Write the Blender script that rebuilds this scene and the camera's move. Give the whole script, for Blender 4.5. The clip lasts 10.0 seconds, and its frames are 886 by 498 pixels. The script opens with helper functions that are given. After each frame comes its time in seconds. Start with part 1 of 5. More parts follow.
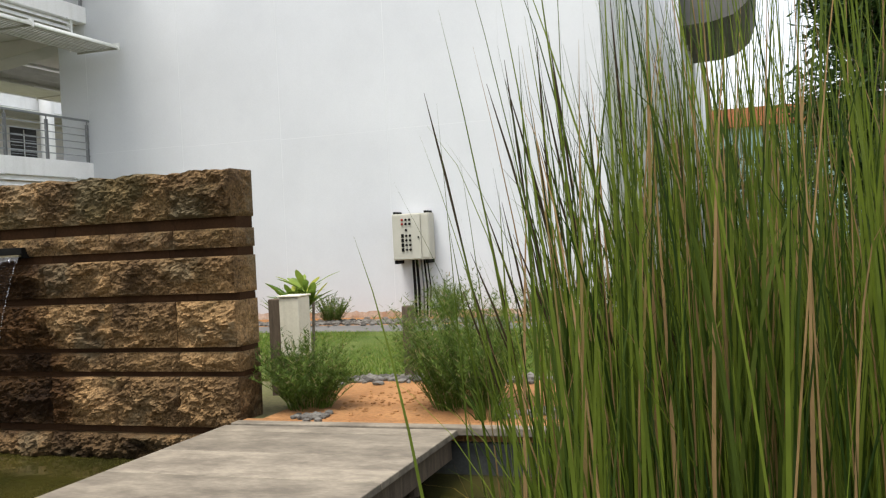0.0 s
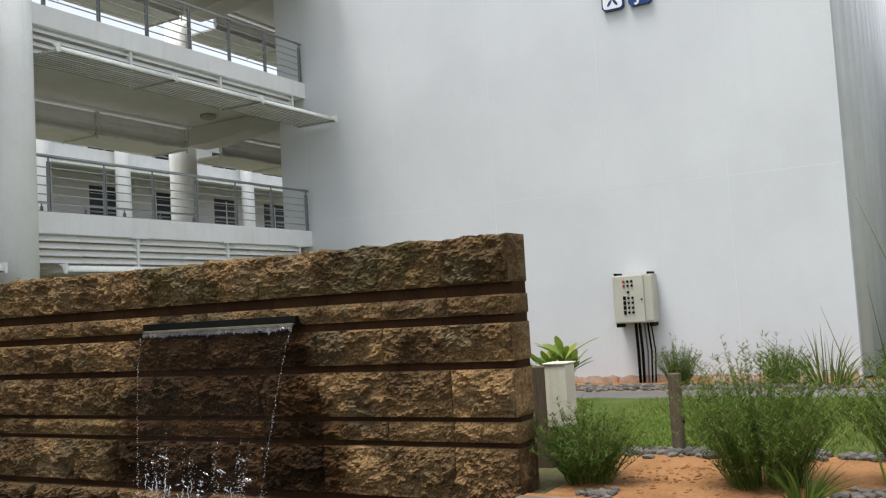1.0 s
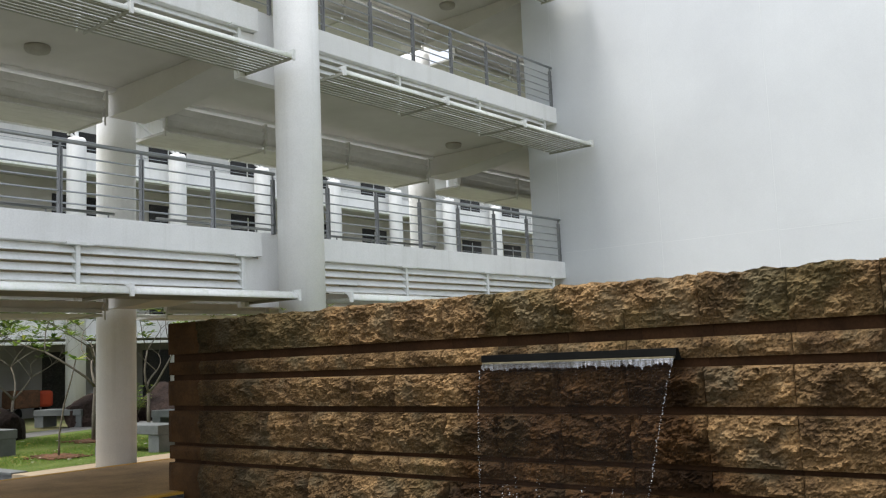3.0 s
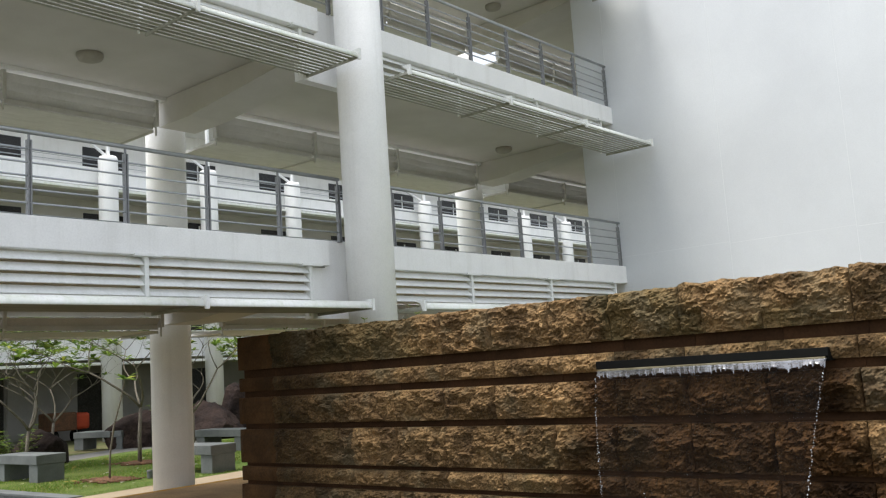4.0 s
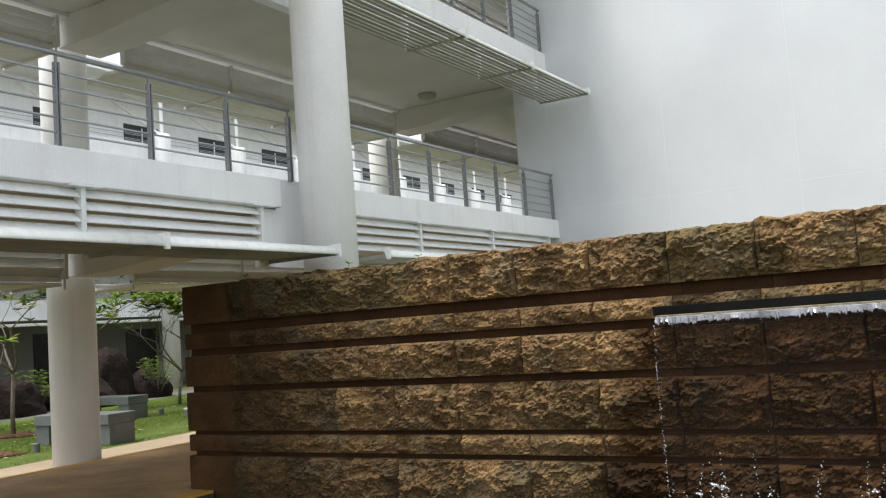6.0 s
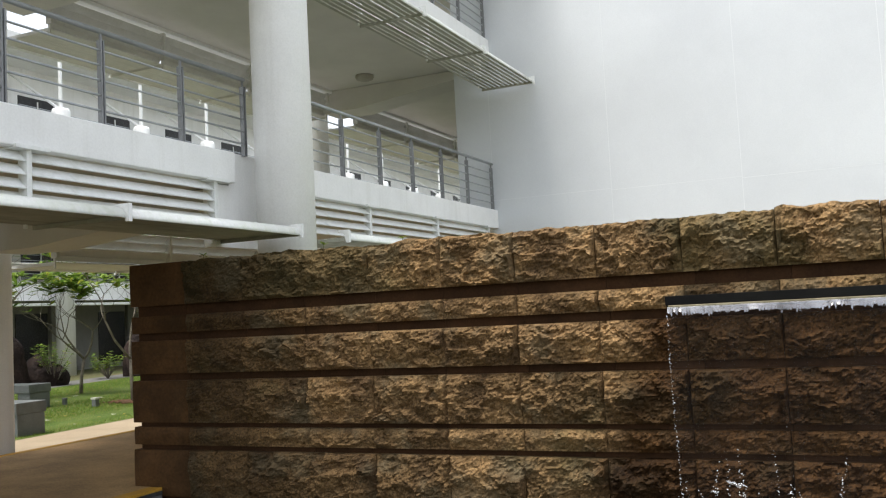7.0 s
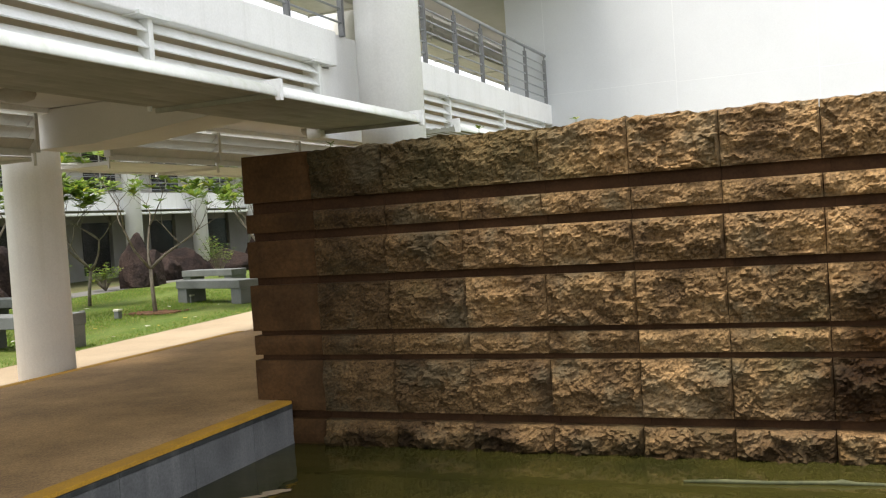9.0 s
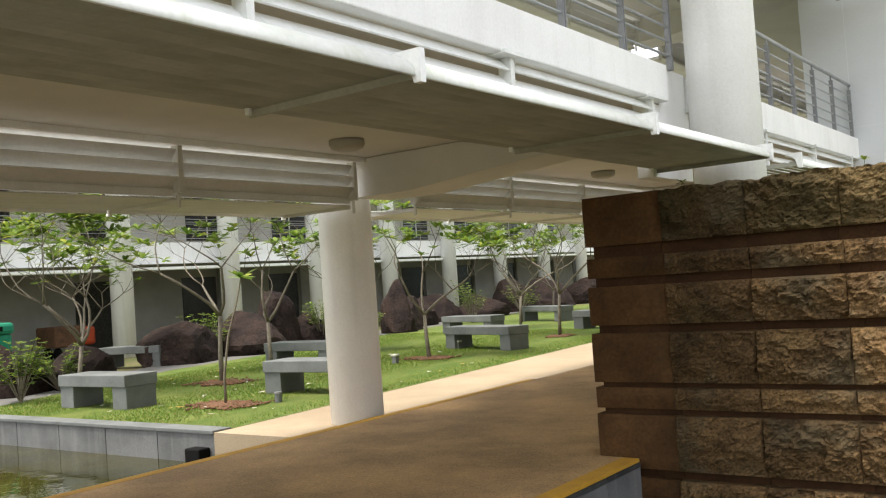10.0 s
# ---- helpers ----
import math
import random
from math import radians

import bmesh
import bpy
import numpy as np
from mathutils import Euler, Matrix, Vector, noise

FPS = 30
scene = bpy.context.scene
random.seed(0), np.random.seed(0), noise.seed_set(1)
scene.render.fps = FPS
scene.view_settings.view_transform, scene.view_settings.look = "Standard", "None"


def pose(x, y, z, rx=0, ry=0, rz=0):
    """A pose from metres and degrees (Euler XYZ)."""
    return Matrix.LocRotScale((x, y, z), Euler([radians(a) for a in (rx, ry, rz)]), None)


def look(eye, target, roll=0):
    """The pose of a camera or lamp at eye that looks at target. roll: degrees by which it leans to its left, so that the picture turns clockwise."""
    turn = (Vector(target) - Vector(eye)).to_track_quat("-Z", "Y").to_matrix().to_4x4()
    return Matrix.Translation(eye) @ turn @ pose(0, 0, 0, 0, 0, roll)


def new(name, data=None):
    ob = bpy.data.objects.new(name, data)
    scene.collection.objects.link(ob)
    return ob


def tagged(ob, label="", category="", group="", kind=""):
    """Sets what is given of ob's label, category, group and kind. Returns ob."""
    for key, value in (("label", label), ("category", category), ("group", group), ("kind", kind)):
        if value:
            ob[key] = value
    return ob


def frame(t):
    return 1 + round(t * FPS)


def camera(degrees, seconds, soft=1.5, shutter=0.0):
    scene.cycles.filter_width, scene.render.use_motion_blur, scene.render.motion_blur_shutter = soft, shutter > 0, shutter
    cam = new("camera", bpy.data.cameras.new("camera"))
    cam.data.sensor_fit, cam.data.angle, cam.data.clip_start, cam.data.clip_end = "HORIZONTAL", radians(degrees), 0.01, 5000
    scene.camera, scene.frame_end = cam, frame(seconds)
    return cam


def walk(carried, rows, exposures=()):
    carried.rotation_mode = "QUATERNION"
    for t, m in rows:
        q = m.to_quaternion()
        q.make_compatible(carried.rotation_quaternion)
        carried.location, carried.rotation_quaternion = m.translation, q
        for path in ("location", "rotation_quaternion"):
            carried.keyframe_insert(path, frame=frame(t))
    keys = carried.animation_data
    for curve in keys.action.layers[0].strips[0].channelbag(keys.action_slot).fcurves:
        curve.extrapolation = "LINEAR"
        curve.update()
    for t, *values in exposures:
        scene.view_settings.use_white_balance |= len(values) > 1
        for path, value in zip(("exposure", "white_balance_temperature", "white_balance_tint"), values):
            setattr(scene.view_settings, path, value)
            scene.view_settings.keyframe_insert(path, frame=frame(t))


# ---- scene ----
cam = camera(51.4, 10.0, soft=1.2)
METRES, EYE, TILT, LEAN, TURN = 11.6, 1.667, 0.0, 0.0, 18.6
ROWS = [
    (0.0, 0.0, 0.0, 0.0, -0.03, -0.65, 2.77),
    (0.5, -0.046, 0.0137, 0.004, 6.26, 2.76, 3.45),
    (1.0, -0.0943, 0.0235, 0.0084, 10.44, 3.73, 3.39),
    (1.5, -0.1461, 0.0419, 0.0086, 15.98, 5.27, 2.53),
    (2.0, -0.1968, 0.0549, 0.0067, 16.78, 5.63, 0.82),
    (2.5, -0.2428, 0.0641, 0.0094, 15.95, 5.3, 1.22),
    (3.0, -0.2922, 0.0779, 0.0112, 21.0, 6.65, 2.4),
    (4.5, -0.4346, 0.1204, 0.0111, 21.64, 7.85, 4.44),
    (5.0, -0.4788, 0.1345, 0.0106, 15.08, 7.22, 4.09),
    (5.5, -0.5249, 0.1558, 0.0065, 13.58, 5.09, 3.95),
    (7.0, -0.6599, 0.2144, 0.0065, 6.12, 3.99, 2.96),
    (7.5, -0.7032, 0.2314, 0.0039, -0.43, 0.98, 1.96),
    (8.0, -0.7439, 0.2473, 0.0039, -3.66, -1.78, 2.55),
    (8.5, -0.789, 0.2715, 0.002, 0.39, -2.69, 3.81),
    (9.0, -0.8375, 0.2856, 0.0023, 3.51, -1.77, 3.75),
    (9.5, -0.8871, 0.2977, 0.0043, 7.69, -0.35, 3.77),
    (10.0, -0.9418, 0.312, 0.0073, 17.56, 2.08, 3.95),
]
walk(cam, [(t, pose(0, 0, EYE, TILT, LEAN, TURN) @ pose(METRES * x, METRES * y, METRES * z, 90 + pitch, roll, yaw)) for t, x, y, z, yaw, pitch, roll in ROWS],
     exposures=[(0.0, 1.12, 6650, 11), (0.8, 0.76, 6500, 10), (1.5, 0.94, 6480, 10), (2.0, 1.00, 6450, 10), (2.5, 1.04, 6450, 10), (3.0, 1.05, 6450, 10), (4.5, 1.16, 6500, 10), (5.5, 1.14, 6500, 10), (7.0, 1.26, 6550, 10), (7.5, 1.28, 6600, 10), (8.0, 1.30, 6650, 10), (8.5, 1.60, 6800, 11), (9.0, 1.65, 6850, 11), (9.5, 1.65, 6850, 11), (10.0, 1.72, 6900, 11)])


# ---- world, sun, exposure ----
SUN_EL, SUN_AZ = 72, 240   # degrees; azimuth of the direction the light comes from, counted from +x to +y
world = bpy.data.worlds.new("overcast")
scene.world = world
world.use_nodes = True
wn = world.node_tree
sky = wn.nodes.new("ShaderNodeTexSky")
sky.sky_type, sky.sun_disc = "NISHITA", False
sky.sun_elevation, sky.sun_rotation = radians(SUN_EL), radians(90 - SUN_AZ)
sky.air_density, sky.dust_density = 1.0, 2.0
hs = wn.nodes.new("ShaderNodeHueSaturation")
hs.inputs["Saturation"].default_value = 0.35
wn.links.new(sky.outputs[0], hs.inputs["Color"])
wn.links.new(hs.outputs[0], wn.nodes["Background"].inputs[0])
wn.nodes["Background"].inputs[1].default_value = 0.15
sun = new("sun", bpy.data.lights.new("sun", "SUN"))
sun.data.energy, sun.data.angle, sun.data.color = 1.9, radians(22), (1.0, 0.97, 0.93)
az, el = radians(SUN_AZ), radians(SUN_EL)
sun.matrix_world = look((0, 0, 40), Vector((0, 0, 40)) - Vector((math.cos(az) * math.cos(el), math.sin(az) * math.cos(el), math.sin(el))))

# ---- materials ----


def surface(name, c1, c2, rough=0.6, metal=0.0, scale=2.0, fine=35.0, grain=0.25, bump=0.15, depth=0.004,
            streak=None, amount=0.5, per=0.0, spec=0.22, squash=(1, 1, 1)):
    """Two-scale surface: c1/c2 patches, fine grain in value and relief, streak = colour of vertical run-off stains, per = variation per object."""
    m = bpy.data.materials.new(name)
    m.use_nodes = True
    nt = m.node_tree
    N, L = nt.nodes, nt.links
    b = N["Principled BSDF"]
    tc = N.new("ShaderNodeTexCoord")
    mp = N.new("ShaderNodeMapping")
    mp.inputs["Scale"].default_value = squash
    L.new(tc.outputs["Object"], mp.inputs["Vector"])
    info = N.new("ShaderNodeObjectInfo")
    mul = N.new("ShaderNodeMath")
    mul.operation = "MULTIPLY"
    mul.inputs[1].default_value = 37.0
    L.new(info.outputs["Random"], mul.inputs[0])
    comb = N.new("ShaderNodeCombineXYZ")
    for k in range(3):
        L.new(mul.outputs[0], comb.inputs[k])
    L.new(comb.outputs[0], mp.inputs["Location"])

    def tex(sc, det, vec):
        n = N.new("ShaderNodeTexNoise")
        n.inputs["Scale"].default_value, n.inputs["Detail"].default_value = sc, det
        n.inputs["Roughness"].default_value = 0.62
        L.new(vec, n.inputs["Vector"])
        return n.outputs["Fac"]

    def mix(kind, fac, a, c):
        x = N.new("ShaderNodeMix")
        x.data_type, x.blend_type = "RGBA", kind
        for sock, v in ((x.inputs[0], fac), (x.inputs[6], a), (x.inputs[7], c)):
            if isinstance(v, (float, int)):
                sock.default_value = v
            elif isinstance(v, tuple):
                sock.default_value = (*v, 1)
            else:
                L.new(v, sock)
        return x.outputs[2]

    def ramp(sock, lo, hi, a=0.0, c=1.0):
        r = N.new("ShaderNodeMapRange")
        r.inputs[1].default_value, r.inputs[2].default_value, r.inputs[3].default_value, r.inputs[4].default_value = lo, hi, a, c
        L.new(sock, r.inputs[0])
        return r.outputs[0]

    big, small = tex(scale, 5, mp.outputs[0]), tex(fine, 4, mp.outputs[0])
    col = mix("MIX", ramp(big, 0.36, 0.64), c1, c2)
    if streak:
        mp2 = N.new("ShaderNodeMapping")
        mp2.inputs["Scale"].default_value = (3.2, 3.2, 0.16)
        L.new(tc.outputs["Object"], mp2.inputs["Vector"])
        st = ramp(tex(1.6, 6, mp2.outputs[0]), 0.52, 0.78, 0.0, amount)
        col = mix("MIX", st, col, streak)
    if grain:
        g = N.new("ShaderNodeCombineColor")
        gv = ramp(small, 0.25, 0.75, 1 - grain, 1 + grain * 0.6)
        for k in range(3):
            L.new(gv, g.inputs[k])
        col = mix("MULTIPLY", 1.0, col, g.outputs[0])
    if per:
        g2 = N.new("ShaderNodeCombineColor")
        pv = ramp(info.outputs["Random"], 0, 1, 1 - per, 1 + per)
        for k in range(3):
            L.new(pv, g2.inputs[k])
        col = mix("MULTIPLY", 1.0, col, g2.outputs[0])
    L.new(col, b.inputs["Base Color"])
    L.new(ramp(small, 0.3, 0.7, max(rough - 0.08, 0.02), min(rough + 0.08, 1)), b.inputs["Roughness"])
    b.inputs["Metallic"].default_value = metal
    b.inputs["Specular IOR Level"].default_value = spec
    if bump:
        bp = N.new("ShaderNodeBump")
        bp.inputs["Strength"].default_value, bp.inputs["Distance"].default_value = bump, depth
        L.new(small, bp.inputs["Height"])
        L.new(bp.outputs[0], b.inputs["Normal"])
    return m


WHITE_WALL = surface("white_render", (0.65, 0.67, 0.685), (0.595, 0.613, 0.63), 0.75, scale=0.35, fine=55, grain=0.05, bump=0.25, depth=0.003, streak=(0.60, 0.62, 0.64), amount=0.35)
WHITE = surface("white_paint", (0.90, 0.90, 0.885), (0.84, 0.84, 0.825), 0.6, scale=1.2, fine=40, grain=0.07, bump=0.15, depth=0.002, streak=(0.55, 0.54, 0.49), amount=0.28)
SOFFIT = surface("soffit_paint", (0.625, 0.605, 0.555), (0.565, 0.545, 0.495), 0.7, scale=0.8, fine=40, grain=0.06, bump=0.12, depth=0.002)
SLAT = surface("white_louvre_metal", (0.85, 0.86, 0.84), (0.78, 0.79, 0.765), 0.45, scale=1.5, fine=30, grain=0.08, bump=0.05, streak=(0.40, 0.43, 0.33), amount=0.35)
# weathered slats, greyer too for the shade on their undersides
PALER = surface("weathered_shaded_slats", (0.44, 0.44, 0.38), (0.31, 0.31, 0.25), 0.6, scale=1.5, fine=30, grain=0.12, bump=0.1, streak=(0.28, 0.31, 0.20), amount=0.4)
NOSE = surface("weathered_white_metal", (0.88, 0.89, 0.86), (0.80, 0.83, 0.75), 0.4, scale=2.5, fine=30, grain=0.08, bump=0.05, streak=(0.5, 0.55, 0.35), amount=0.5)
STEEL = surface("grey_rail_steel", (0.27, 0.275, 0.28), (0.21, 0.215, 0.22), 0.45, 0.3, scale=3, fine=60, grain=0.1, bump=0.04)
RAIL = surface("galvanised_rail", (0.45, 0.465, 0.475), (0.36, 0.38, 0.39), 0.4, 0.55, scale=3, fine=60, grain=0.1, bump=0.04)
DARK = surface("dark_glazing_and_opening", (0.022, 0.022, 0.022), (0.035, 0.033, 0.03), 0.25, scale=1.0, fine=20, grain=0.3, bump=0.0)
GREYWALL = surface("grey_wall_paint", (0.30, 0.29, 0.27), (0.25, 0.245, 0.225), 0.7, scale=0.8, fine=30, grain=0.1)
PAVING = surface("exposed_aggregate", (0.49, 0.312, 0.145), (0.30, 0.192, 0.094), 0.8, scale=0.9, fine=55, grain=0.5, bump=0.5, depth=0.004)
PALE = surface("pale_paving", (0.345, 0.275, 0.185), (0.27, 0.21, 0.137), 0.8, scale=0.6, fine=70, grain=0.25, bump=0.3)
YELLOW = surface("yellow_edge_paint", (0.55, 0.30, 0.035), (0.44, 0.24, 0.04), 0.7, scale=3, fine=60, grain=0.3, bump=0.3)
DARKKERB = surface("dark_pond_coping", (0.055, 0.058, 0.055), (0.035, 0.038, 0.036), 0.6, scale=1.4, fine=50, grain=0.3, bump=0.25, streak=(0.18, 0.18, 0.16), amount=0.5)
KERB = surface("grey_kerb_stone", (0.165, 0.168, 0.166), (0.10, 0.103, 0.102), 0.6, scale=1.4, fine=50, grain=0.3, bump=0.25, streak=(0.26, 0.26, 0.25), amount=0.5)
BENCH = surface("bench_granite", (0.155, 0.163, 0.16), (0.11, 0.118, 0.115), 0.65, scale=1.8, fine=60, grain=0.25, bump=0.2)
SOIL = surface("orange_soil", (0.36, 0.185, 0.075), (0.27, 0.13, 0.05), 0.95, scale=2.2, fine=25, grain=0.35, bump=0.8, depth=0.03)
MULCH = surface("red_mulch", (0.17, 0.085, 0.045), (0.10, 0.058, 0.034), 0.95, scale=4, fine=30, grain=0.5, bump=0.8, depth=0.03)
TURF = surface("turf", (0.075, 0.125, 0.02), (0.14, 0.17, 0.04), 0.9, scale=1.2, fine=45, grain=0.5, bump=0.8, depth=0.03)
EARTH = surface("earth_and_grass", (0.10, 0.12, 0.04), (0.14, 0.12, 0.06), 0.95, scale=0.4, fine=20, grain=0.4, bump=0.5, depth=0.03)
ASPHALT = surface("grey_path", (0.16, 0.155, 0.145), (0.12, 0.118, 0.11), 0.85, scale=0.8, fine=70, grain=0.3, bump=0.35)
DECK = surface("weathered_deck_timber", (0.25, 0.217, 0.165), (0.14, 0.12, 0.092), 0.75, scale=2.4, fine=16, grain=0.28, bump=0.5, depth=0.004, per=0.12, squash=(1.0, 1.9, 1.9))
POSTWOOD = surface("old_post_timber", (0.15, 0.115, 0.08), (0.09, 0.07, 0.05), 0.85, scale=5, fine=40, grain=0.45, bump=0.6, squash=(4, 4, 0.5))
ROCK = surface("dark_boulder", (0.042, 0.029, 0.024), (0.022, 0.017, 0.016), 0.8, scale=1.6, fine=12, grain=0.55, bump=1.0, depth=0.05, per=0.25, spec=0.05)
BARK = surface("grey_bark", (0.21, 0.185, 0.145), (0.13, 0.11, 0.085), 0.85, scale=6, fine=40, grain=0.35, bump=0.5)
BRONZE = surface("worn_bronze", (0.34, 0.30, 0.20), (0.22, 0.19, 0.12), 0.4, 0.6, scale=8, fine=40, grain=0.3, bump=0.1)
BLACK = surface("black_metal", (0.006, 0.006, 0.006), (0.010, 0.010, 0.009), 0.6, 0.0, scale=3, fine=40, grain=0.2, bump=0.1, spec=0.06)
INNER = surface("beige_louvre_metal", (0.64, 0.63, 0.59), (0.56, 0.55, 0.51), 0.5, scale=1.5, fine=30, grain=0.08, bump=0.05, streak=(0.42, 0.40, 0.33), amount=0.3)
# smooth end blocks; the sunshade's shade is painted into this darker brown
HONED = surface("honed_shaded_granite", (0.088, 0.046, 0.019), (0.050, 0.027, 0.012), 0.75, scale=1.9, fine=30, grain=0.35, bump=0.4, depth=0.012, per=0.15, streak=(0.04, 0.032, 0.018), amount=0.5, spec=0.06)
JOINT = surface("joint_sealant", (0.705, 0.722, 0.735), (0.66, 0.676, 0.69), 0.7, scale=0.5, fine=40, grain=0.05, bump=0.1)
BOXPAINT = surface("beige_enamel", (0.50, 0.49, 0.42), (0.45, 0.44, 0.37), 0.45, scale=2, fine=40, grain=0.06, bump=0.05, streak=(0.3, 0.27, 0.2), amount=0.3)
NAVY = surface("navy_sign", (0.02, 0.06, 0.20), (0.018, 0.05, 0.17), 0.35, scale=2, fine=30, grain=0.06, bump=0.0)
CREAM = surface("cream_enamel", (0.72, 0.69, 0.56), (0.64, 0.61, 0.48), 0.5, scale=3, fine=40, grain=0.08, bump=0.05, streak=(0.4, 0.37, 0.27), amount=0.35)
SIGNWHITE = surface("sign_white", (0.82, 0.83, 0.84), (0.79, 0.80, 0.81), 0.4, scale=2, fine=30, grain=0.03, bump=0.0)


def stone_material():
    """Rock-faced brown granite, soaked dark under the spout."""
    m = surface("rock_faced_granite", (0.286, 0.178, 0.080), (0.096, 0.059, 0.029), 0.72, scale=1.7, fine=42, grain=0.85, bump=1.0, depth=0.022, per=0.34)
    nt = m.node_tree
    N, L = nt.nodes, nt.links
    b = N["Principled BSDF"]
    col, rgh = b.inputs["Base Color"].links[0].from_socket, b.inputs["Roughness"].links[0].from_socket
    geo = N.new("ShaderNodeNewGeometry")
    sep = N.new("ShaderNodeSeparateXYZ")
    L.new(geo.outputs["Position"], sep.inputs[0])
    wob = N.new("ShaderNodeTexNoise")
    wob.inputs["Scale"].default_value, wob.inputs["Detail"].default_value = 2.2, 4
    L.new(geo.outputs["Position"], wob.inputs["Vector"])

    def m2(op, a, c, d=None):
        x = N.new("ShaderNodeMath")
        x.operation = op
        for k, v in enumerate((a, c, d)):
            if v is None:
                continue
            if isinstance(v, (int, float)):
                x.inputs[k].default_value = v
            else:
                L.new(v, x.inputs[k])
        return x.outputs[0]

    def rng(v, lo, hi):
        r = N.new("ShaderNodeMapRange")
        r.interpolation_type = "SMOOTHSTEP"
        r.inputs[1].default_value, r.inputs[2].default_value = lo, hi
        L.new(v, r.inputs[0])
        return r.outputs[0]

    off = m2("ABSOLUTE", m2("ADD", m2("ADD", sep.outputs[0], 8.52), m2("MULTIPLY", m2("SUBTRACT", wob.outputs["Fac"], 0.5), 0.5)), 0)
    spread = m2("MULTIPLY", m2("SUBTRACT", 1.0, rng(sep.outputs[2], 0.2, 1.3)), 0.42)
    side = m2("SUBTRACT", 1.0, rng(m2("SUBTRACT", off, spread), 1.15, 1.55))
    low = m2("SUBTRACT", 1.0, rng(sep.outputs[2], 1.60, 1.72))
    wet = m2("MULTIPLY", m2("MULTIPLY", side, low), rng(sep.outputs[2], -0.24, -0.14))
    # damp foot along the water line, darkened further for the wall's dark reflection
    foot = m2("SUBTRACT", 1.0, rng(m2("ADD", sep.outputs[2], m2("MULTIPLY", wob.outputs["Fac"], 0.5)), -0.12, -0.04))
    wet = m2("MAXIMUM", wet, m2("MULTIPLY", foot, 0.7))
    # green algae on some of the upper stones; towards the left it also paints shade
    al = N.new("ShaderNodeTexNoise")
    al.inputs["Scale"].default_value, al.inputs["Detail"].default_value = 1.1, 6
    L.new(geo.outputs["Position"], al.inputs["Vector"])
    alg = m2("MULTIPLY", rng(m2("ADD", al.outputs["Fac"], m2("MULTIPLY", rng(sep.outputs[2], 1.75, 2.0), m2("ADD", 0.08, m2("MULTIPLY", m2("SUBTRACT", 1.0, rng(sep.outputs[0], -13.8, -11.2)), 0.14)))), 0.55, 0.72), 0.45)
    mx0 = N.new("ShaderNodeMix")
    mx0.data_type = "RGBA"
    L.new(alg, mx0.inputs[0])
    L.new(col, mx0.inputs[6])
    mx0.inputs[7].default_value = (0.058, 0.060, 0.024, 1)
    # grey weathering
    mx1 = N.new("ShaderNodeMix")
    mx1.data_type = "RGBA"
    gw = N.new("ShaderNodeTexNoise")
    gw.inputs["Scale"].default_value, gw.inputs["Detail"].default_value = 2.6, 5
    L.new(geo.outputs["Position"], gw.inputs["Vector"])
    L.new(m2("MULTIPLY", rng(gw.outputs["Fac"], 0.5, 0.68), 0.55), mx1.inputs[0])
    L.new(mx0.outputs[2], mx1.inputs[6])
    mx1.inputs[7].default_value = (0.145, 0.119, 0.072, 1)
    mx = N.new("ShaderNodeMix")
    mx.data_type, mx.blend_type = "RGBA", "MULTIPLY"
    L.new(wet, mx.inputs[0])
    L.new(mx1.outputs[2], mx.inputs[6])
    mx.inputs[7].default_value = (0.26, 0.205, 0.155, 1)
    # grime run down over the end, with the sunshade's shade painted in
    dirt_shade = N.new("ShaderNodeMix")
    dirt_shade.data_type, dirt_shade.blend_type = "RGBA", "MULTIPLY"
    L.new(m2("SUBTRACT", 1.0, rng(m2("ADD", sep.outputs[0], m2("MULTIPLY", m2("SUBTRACT", wob.outputs["Fac"], 0.5), 1.6)), -14.5, -12.9)), dirt_shade.inputs[0])
    L.new(mx.outputs[2], dirt_shade.inputs[6])
    dirt_shade.inputs[7].default_value = (0.50, 0.49, 0.47, 1)
    # darker, greener band at the water in place of the wall's dark reflection
    reflection_band = N.new("ShaderNodeMix")
    reflection_band.data_type, reflection_band.blend_type = "RGBA", "MULTIPLY"
    L.new(m2("MULTIPLY", foot, 0.6), reflection_band.inputs[0])
    L.new(dirt_shade.outputs[2], reflection_band.inputs[6])
    reflection_band.inputs[7].default_value = (0.62, 0.72, 0.66, 1)
    L.new(reflection_band.outputs[2], b.inputs["Base Color"])
    L.new(m2("SUBTRACT", rgh, m2("MULTIPLY", wet, 0.15)), b.inputs["Roughness"])
    b.inputs["Specular IOR Level"].default_value = 0.10
    return m


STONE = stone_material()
# sawn red-brown stone, darkened too for the shade in the recesses
STONE_CUT = surface("sawn_granite_shaded", (0.060, 0.030, 0.0145), (0.036, 0.019, 0.010), 0.8, scale=2.0, fine=40, grain=0.35, bump=0.2, spec=0.04)


